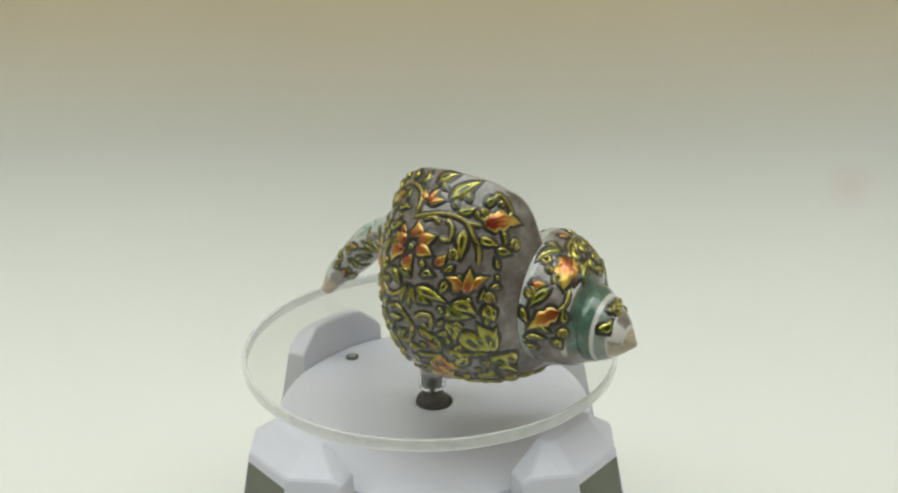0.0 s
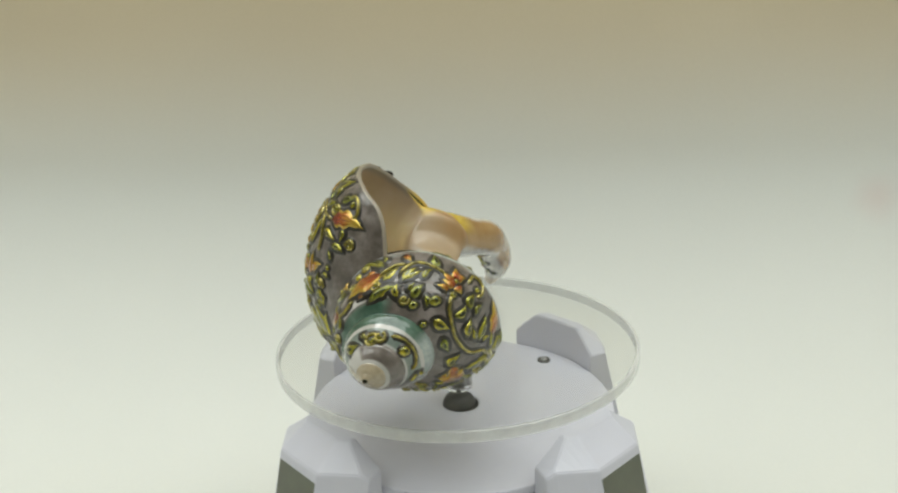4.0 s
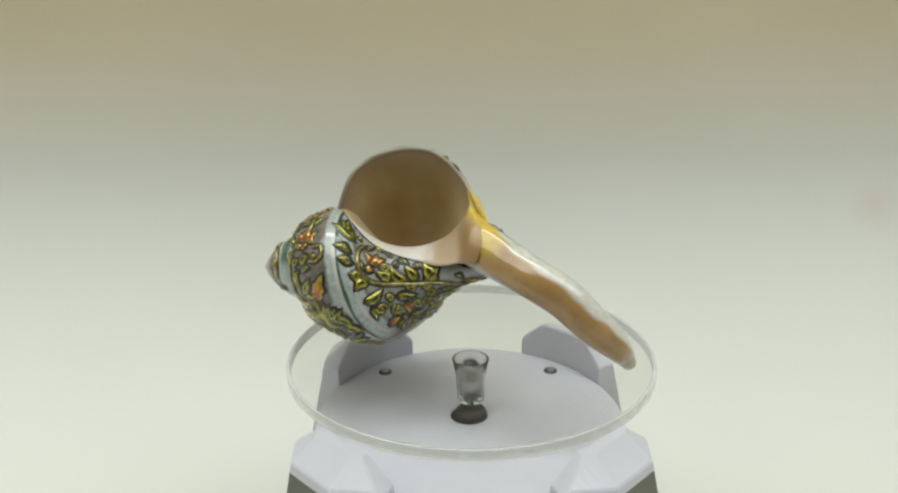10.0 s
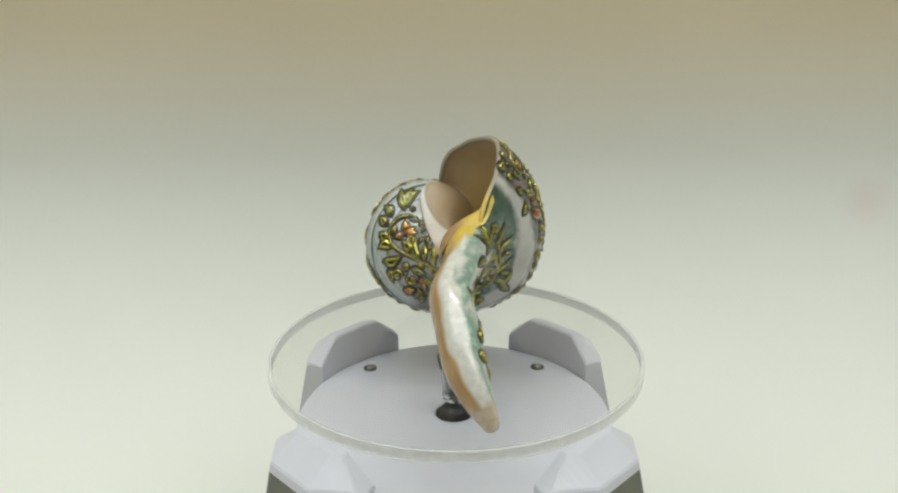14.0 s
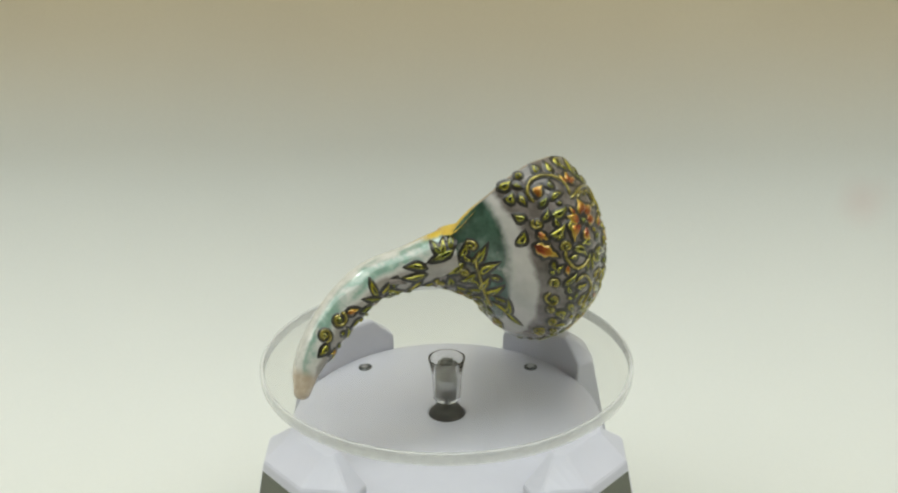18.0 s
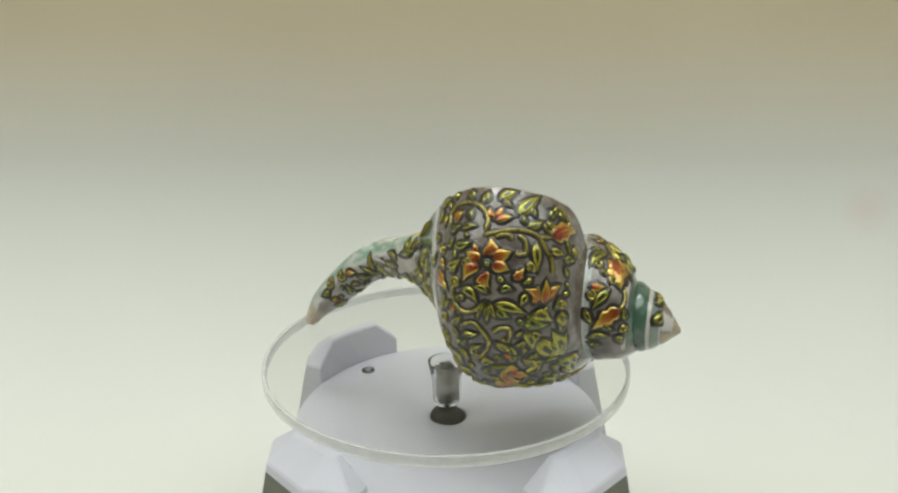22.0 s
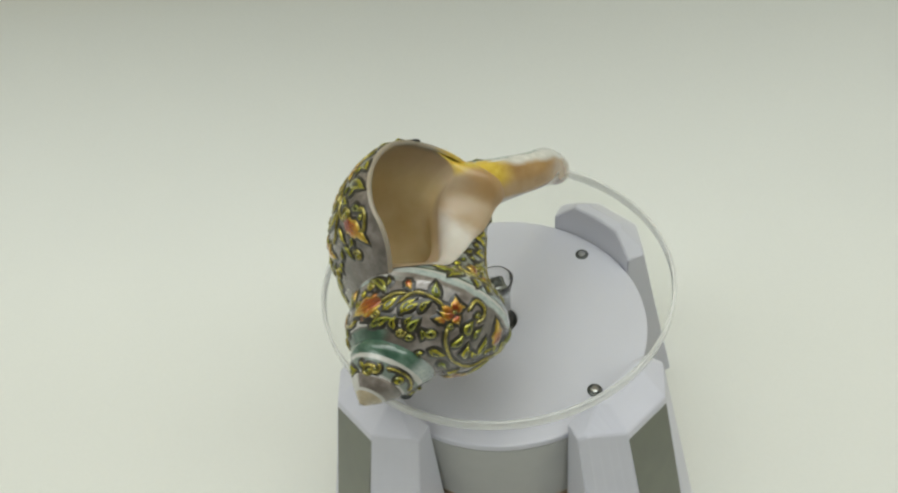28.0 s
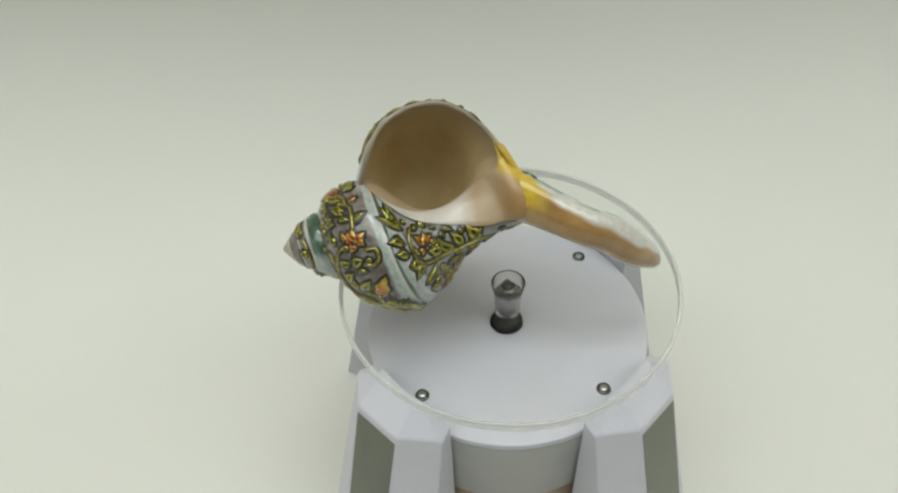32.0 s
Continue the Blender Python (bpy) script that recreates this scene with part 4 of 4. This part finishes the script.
petal(-78, 39.9, -81, 43.1, 1.90)
petal(-78, 39.9, -70, 39.1, 1.88)
petal(-78, 39.9, -82, 35.5, 1.91)
# beside the lip, and the second whorl
vine(((9, 31.8), (12, 31.8), (13.5, 30.6), (12, 28.8), (7.5, 28.8)))
bud(10.5, 30.6, 0.63)
scroll(1.5, 26.4, 1.01)
leaf(-9, 31.2, -6, 28.2, 1.25)
leaf(-9, 28.2, -4.5, 26.4, 1.17)
bud(-93, 69, 0.77)
leaf(-37.5, 28.2, -46.5, 27, 1.73)
leaf(-42, 34.8, -45, 30, 1.77)
leaf(-54, 32.4, -69, 28.2, 2.57)
leaf(-73.5, 28.8, -93, 27.6, 1.94)
leaf(-94.5, 44.4, -99, 37.2, 1.31)
leaf(-58.5, 39.6, -64.5, 37.2, 1.16)
leaf(-40.5, 41.4, -43.5, 38.4, 1.32)
vine(((-312, 42), (-322.5, 40.8), (-333, 36.6)))
petal(-331.5, 37.8, -364.5, 32.4, 3.20)
leaf(-330, 41.4, -354, 48, 1.38)
leaf(-369, 37.8, -391.5, 45, 1.36)
petal(-384, 31.2, -411, 45, 2.24)
vine(((-358.5, 30.6), (-373.5, 30), (-385.5, 31.8)))
leaf(-327, 33.6, -318, 40.2, 1.36)
leaf(-328.5, 28.2, -319.5, 31.8, 1.12)
leaf(-310.5, 28.2, -313.5, 32.4, 1.13)
bud(-292.5, 27.6, 0.83)
bud(-270, 25.2, 0.63)
leaf(-309, 34.8, -300, 39.6, 1.00)
leaf(-420, 46.8, -415.5, 36, 0.94)
leaf(-415.5, 33, -426, 30, 1.06)
leaf(-394.5, 28.8, -381, 30.6, 1.05)
leaf(-748.5, 31.8, -712.5, 25.2, 1.60)
scroll(-684, 25.8, 1.18)
leaf(-706.5, 31.2, -696, 26.4, 0.73)
# front of the second whorl, and the tip
petal(-274.5, 41.4, -285, 39.6, 1.59, on_skin, 0)
petal(-276, 42, -282, 47.4, 1.59, on_skin, 0)
petal(-276, 41.4, -288, 42.6, 1.43, on_skin, 0)
petal(-274.5, 42, -271.5, 45.6, 1.43, on_skin, 0)
petal(-273, 41.4, -267, 39, 1.59, on_skin, 0)
bud(-276, 42, 0.54)
bud(-279, 31.2, 1.07)
leaf(-297, 28.8, -294, 34.2, 1.37)
leaf(-267, 27, -250.5, 28.8, 1.52)
leaf(-244.5, 26.4, -228, 27, 1.28)
vine(((-316.5, 37.2), (-307.5, 43.2), (-292.5, 43.2), (-282, 41.4)))
vine(((-273, 36), (-265.5, 31.8), (-250.5, 29.4), (-235.5, 29.4), (-223.5, 31.8), (-219, 37.8), (-211.5, 42)))
leaf(-258, 31.2, -259.5, 37.2, 1.34)
bud(-271.5, 36.6, 0.75)
leaf(-255, 37.2, -261, 43.2, 1.74)
bud(-261, 45.6, 0.64)
vine(((-268.5, 44.4), (-268.5, 49.8), (-261, 49.8), (-256.5, 46.2), (-258, 43.2)))
leaf(-237, 31.8, -249, 36, 1.59)
leaf(-229.5, 36, -243, 42, 1.75)
petal(-226.5, 43.2, -247.5, 49.8, 2.40)
leaf(-217.5, 42.6, -231, 42.6, 1.05)
leaf(-211.5, 45.6, -225, 46.2, 1.06)
leaf(-211.5, 47.4, -222, 51.6, 1.14)
leaf(-201, 41.4, -205.5, 50.4, 1.16)
leaf(-205.5, 31.2, -214.5, 39.6, 1.22)
petal(-208.5, 28.2, -186, 31.2, 1.79)
leaf(-310.5, 33.6, -304.5, 40.8, 1.14)
leaf(-297, 36.6, -294, 42, 0.97)
leaf(-340.5, 27.6, -310.5, 31.8, 1.18)
petal(-352.5, 30, -328.5, 36.6, 1.28, on_skin, 0)
leaf(-291, 43.8, -298.5, 50.4, 1.37)
scroll(-672, 28.2, 0.93)
bud(-622.5, 28.2, 0.98)
bud(-571.5, 35.4, 0.55)
leaf(-207, 27.1, -223, 29.5, 1.69)
leaf(-206, 33.5, -212, 40.3, 1.70)
petal(-189, 30.7, -188, 26.7, 2.15)
petal(-189, 30.7, -207, 30.7, 1.85)
leaf(-213, 43.9, -224, 45.9, 1.43)
leaf(-209, 46.3, -224, 49.1, 1.56)
leaf(-208, 49.5, -220, 53.5, 1.58)
vine(((-655, 31), (-640, 33), (-615, 33.5), (-595, 31), (-585, 27.5)), r=0.36)
leaf(-575, 31, -560, 27.5, 0.85)
# under the mouth
vine(((-283.5, 66.6), (-267, 63.6), (-246, 63), (-229.5, 66), (-214.5, 72.6), (-190.5, 80.4), (-163.5, 83.4)))
petal(-255, 66.6, -268.5, 65.4, 1.47, on_skin, 0)
petal(-253.5, 67.2, -270, 69.6, 1.47, on_skin, 0)
petal(-250.5, 66.6, -244.5, 64.8, 1.37, on_skin, 0)
petal(-252, 67.8, -262.5, 72, 1.37, on_skin, 0)
bud(-255, 67.2, 0.53)
leaf(-280.5, 63, -292.5, 54.6, 1.68)
leaf(-283.5, 63, -309, 60, 1.56)
leaf(-282, 61.8, -303, 57.6, 1.67, lobes=3)
leaf(-265.5, 61.2, -270, 55.8, 1.54)
leaf(-255, 61.2, -259.5, 57, 1.41)
leaf(-243, 63, -246, 60, 1.78, lobes=3)
leaf(-234, 64.2, -231, 60, 1.75)
leaf(-219, 61.2, -222, 66.6, 1.75)
leaf(-229.5, 70.8, -243, 67.2, 1.78, lobes=3)
leaf(-216, 74.4, -252, 73.2, 1.75)
leaf(-211.5, 77.4, -249, 78.6, 1.63)
leaf(-193.5, 81.6, -259.5, 87.6, 1.88, lobes=3)
leaf(-204, 79.2, -232.5, 90, 1.38)
scroll(-202.5, 63.6, 1.27)
scroll(-189, 66, 1.27)
petal(-186, 68.4, -169.5, 66, 1.47, on_skin, 0)
leaf(-183, 70.8, -160.5, 68.4, 1.53)
scroll(-165, 72, 1.11)
leaf(-160.5, 75, -135, 70.2, 1.62, lobes=3)
leaf(-202.5, 68.4, -187.5, 72.6, 1.41)
leaf(-210, 61.8, -198, 61.2, 1.29)
leaf(-216, 40.2, -202.5, 45.6, 1.99, lobes=3)
leaf(-216, 49.8, -201, 53.4, 1.68)
leaf(-204, 51, -196.5, 55.8, 1.68)
# fronds behind the mouth and along the canal
leaf(-79.5, 69.6, -61.5, 65.4, 1.26)
leaf(-54, 69, -40.5, 64.8, 1.24)
leaf(-39, 69, -22.5, 64.8, 1.24)
leaf(-27, 69.6, -12, 66.6, 1.07)
leaf(-36, 70.2, -54, 76.8, 1.24)
leaf(-52.5, 69.6, -66, 75, 1.16)
leaf(-76.5, 70.2, -79.5, 73.8, 1.17)
scroll(-18, 66.6, 1.14)
leaf(0.94, 288, 1.22, 333, 1.06, on_canal)
leaf(0.52, 297, 0.2, 345, 1.06, on_canal)
leaf(1.14, 285, 0.8, 330, 1.06, on_canal)
leaf(1.64, 276, 2.1, 294, 0.98, on_canal)
leaf(1.68, 261, 2.22, 270, 0.98, on_canal)
leaf(1.84, 246, 2.2, 225, 0.99, on_canal)
leaf(3.22, 249, 3.14, 303, 1.00, on_canal)
leaf(2.96, 240, 2.58, 267, 1.00, on_canal)
leaf(3.04, 213, 3.76, 279, 1.10, on_canal)
scroll(4.52, 294, 1.45, on_canal)
petal(4.3, 288, 4.02, 270, 0.98, on_canal, 0)
leaf(4.04, 255, 3.62, 237, 0.99, on_canal)
scroll(5.1, 309, 1.30, on_canal)
leaf(5.3, 288, 5.68, 300, 1.07, on_canal)
leaf(-90, 64.8, -93, 61.2, 1.09)
leaf(-88.5, 67.8, -91.5, 63, 1.09)
leaf(1.44, 288, 0.2, 297, 1.06, on_canal)
leaf(-76.5, 70.8, -54, 67.2, 1.15)
leaf(-94.5, 64.8, -73.5, 64.8, 1.20)
vine(((-100.5, 67.2), (-76.5, 69.6), (-42, 68.4), (-25.5, 66)))


def fill(zone, count, t0, t1, s0, s1, ground=on_skin, petals=0.14):
    """Small leaves and beads in the room that the drawn ornament leaves free."""
    rng = random.Random(zone)
    made = tries = 0
    known = np.array(TAKEN)
    while made < count and tries < 1600:
        tries += 1
        x, y = rng.uniform(t0, t1), rng.uniform(s0, s1)
        if ground is on_skin and x > float(lip_turn(y)) - 5:
            continue
        if ground is on_skin and -360 < x < -255 and y > float(mouth_wall(x)) - 3.5:
            continue
        p, _, kx, ky = frame_at(x, y, ground)
        size = rng.uniform(2.2, 4.6)
        if len(TAKEN) != len(known):
            known = np.array(TAKEN)
        near = np.min(np.linalg.norm(known - p, axis=1))
        if near < 0.48 * size + 0.45:
            continue
        a = rng.uniform(0, 2 * math.pi)
        dx, dy = math.cos(a) * size / 2 / kx, math.sin(a) * size / 2 / ky
        kind = rng.random()
        if kind < 0.12:
            bud(x, y, size * 0.18, ground)
        elif kind < 0.32 and ground is on_skin:
            scroll(x, y, size * 0.36)
        elif rng.random() < petals:
            petal(x - dx, y - dy, x + dx, y + dy, size * 0.36, ground)
        else:
            leaf(x - dx, y - dy, x + dx, y + dy, size * 0.30, ground)
        made += 1


fill(1, 64, -95, 4, 27, 57)
fill(2, 72, -205, -95, 27, 54)
fill(3, 20, -430, -215, 28, 47)
fill(4, 12, -300, -185, 64, 84)
fill(5, 45, -170, -10, 66, 82)
fill(9, 16, -190, -110, 62, 90)
fill(7, 18, 1.6, 5.6, 195, 262, on_canal)


def motions():
    rate = -15.444
    times = [2.0 * k for k in range(17)]
    # the shell was set down a little off the middle of the disc, the disc a little off its axle
    set_down, off = pose(-0.0002, -0.0006, 0), pose(-0.0006, -0.0002, 0)
    walk(shell, [(t, pose(-0.0006, -0.0003, 0, 0, 0, -43.79 + rate * t) @ set_down) for t in times])
    walk(disc, [(t, pose(0, 0, BOT, 0, 0, rate * t) @ off) for t in times])


motions()
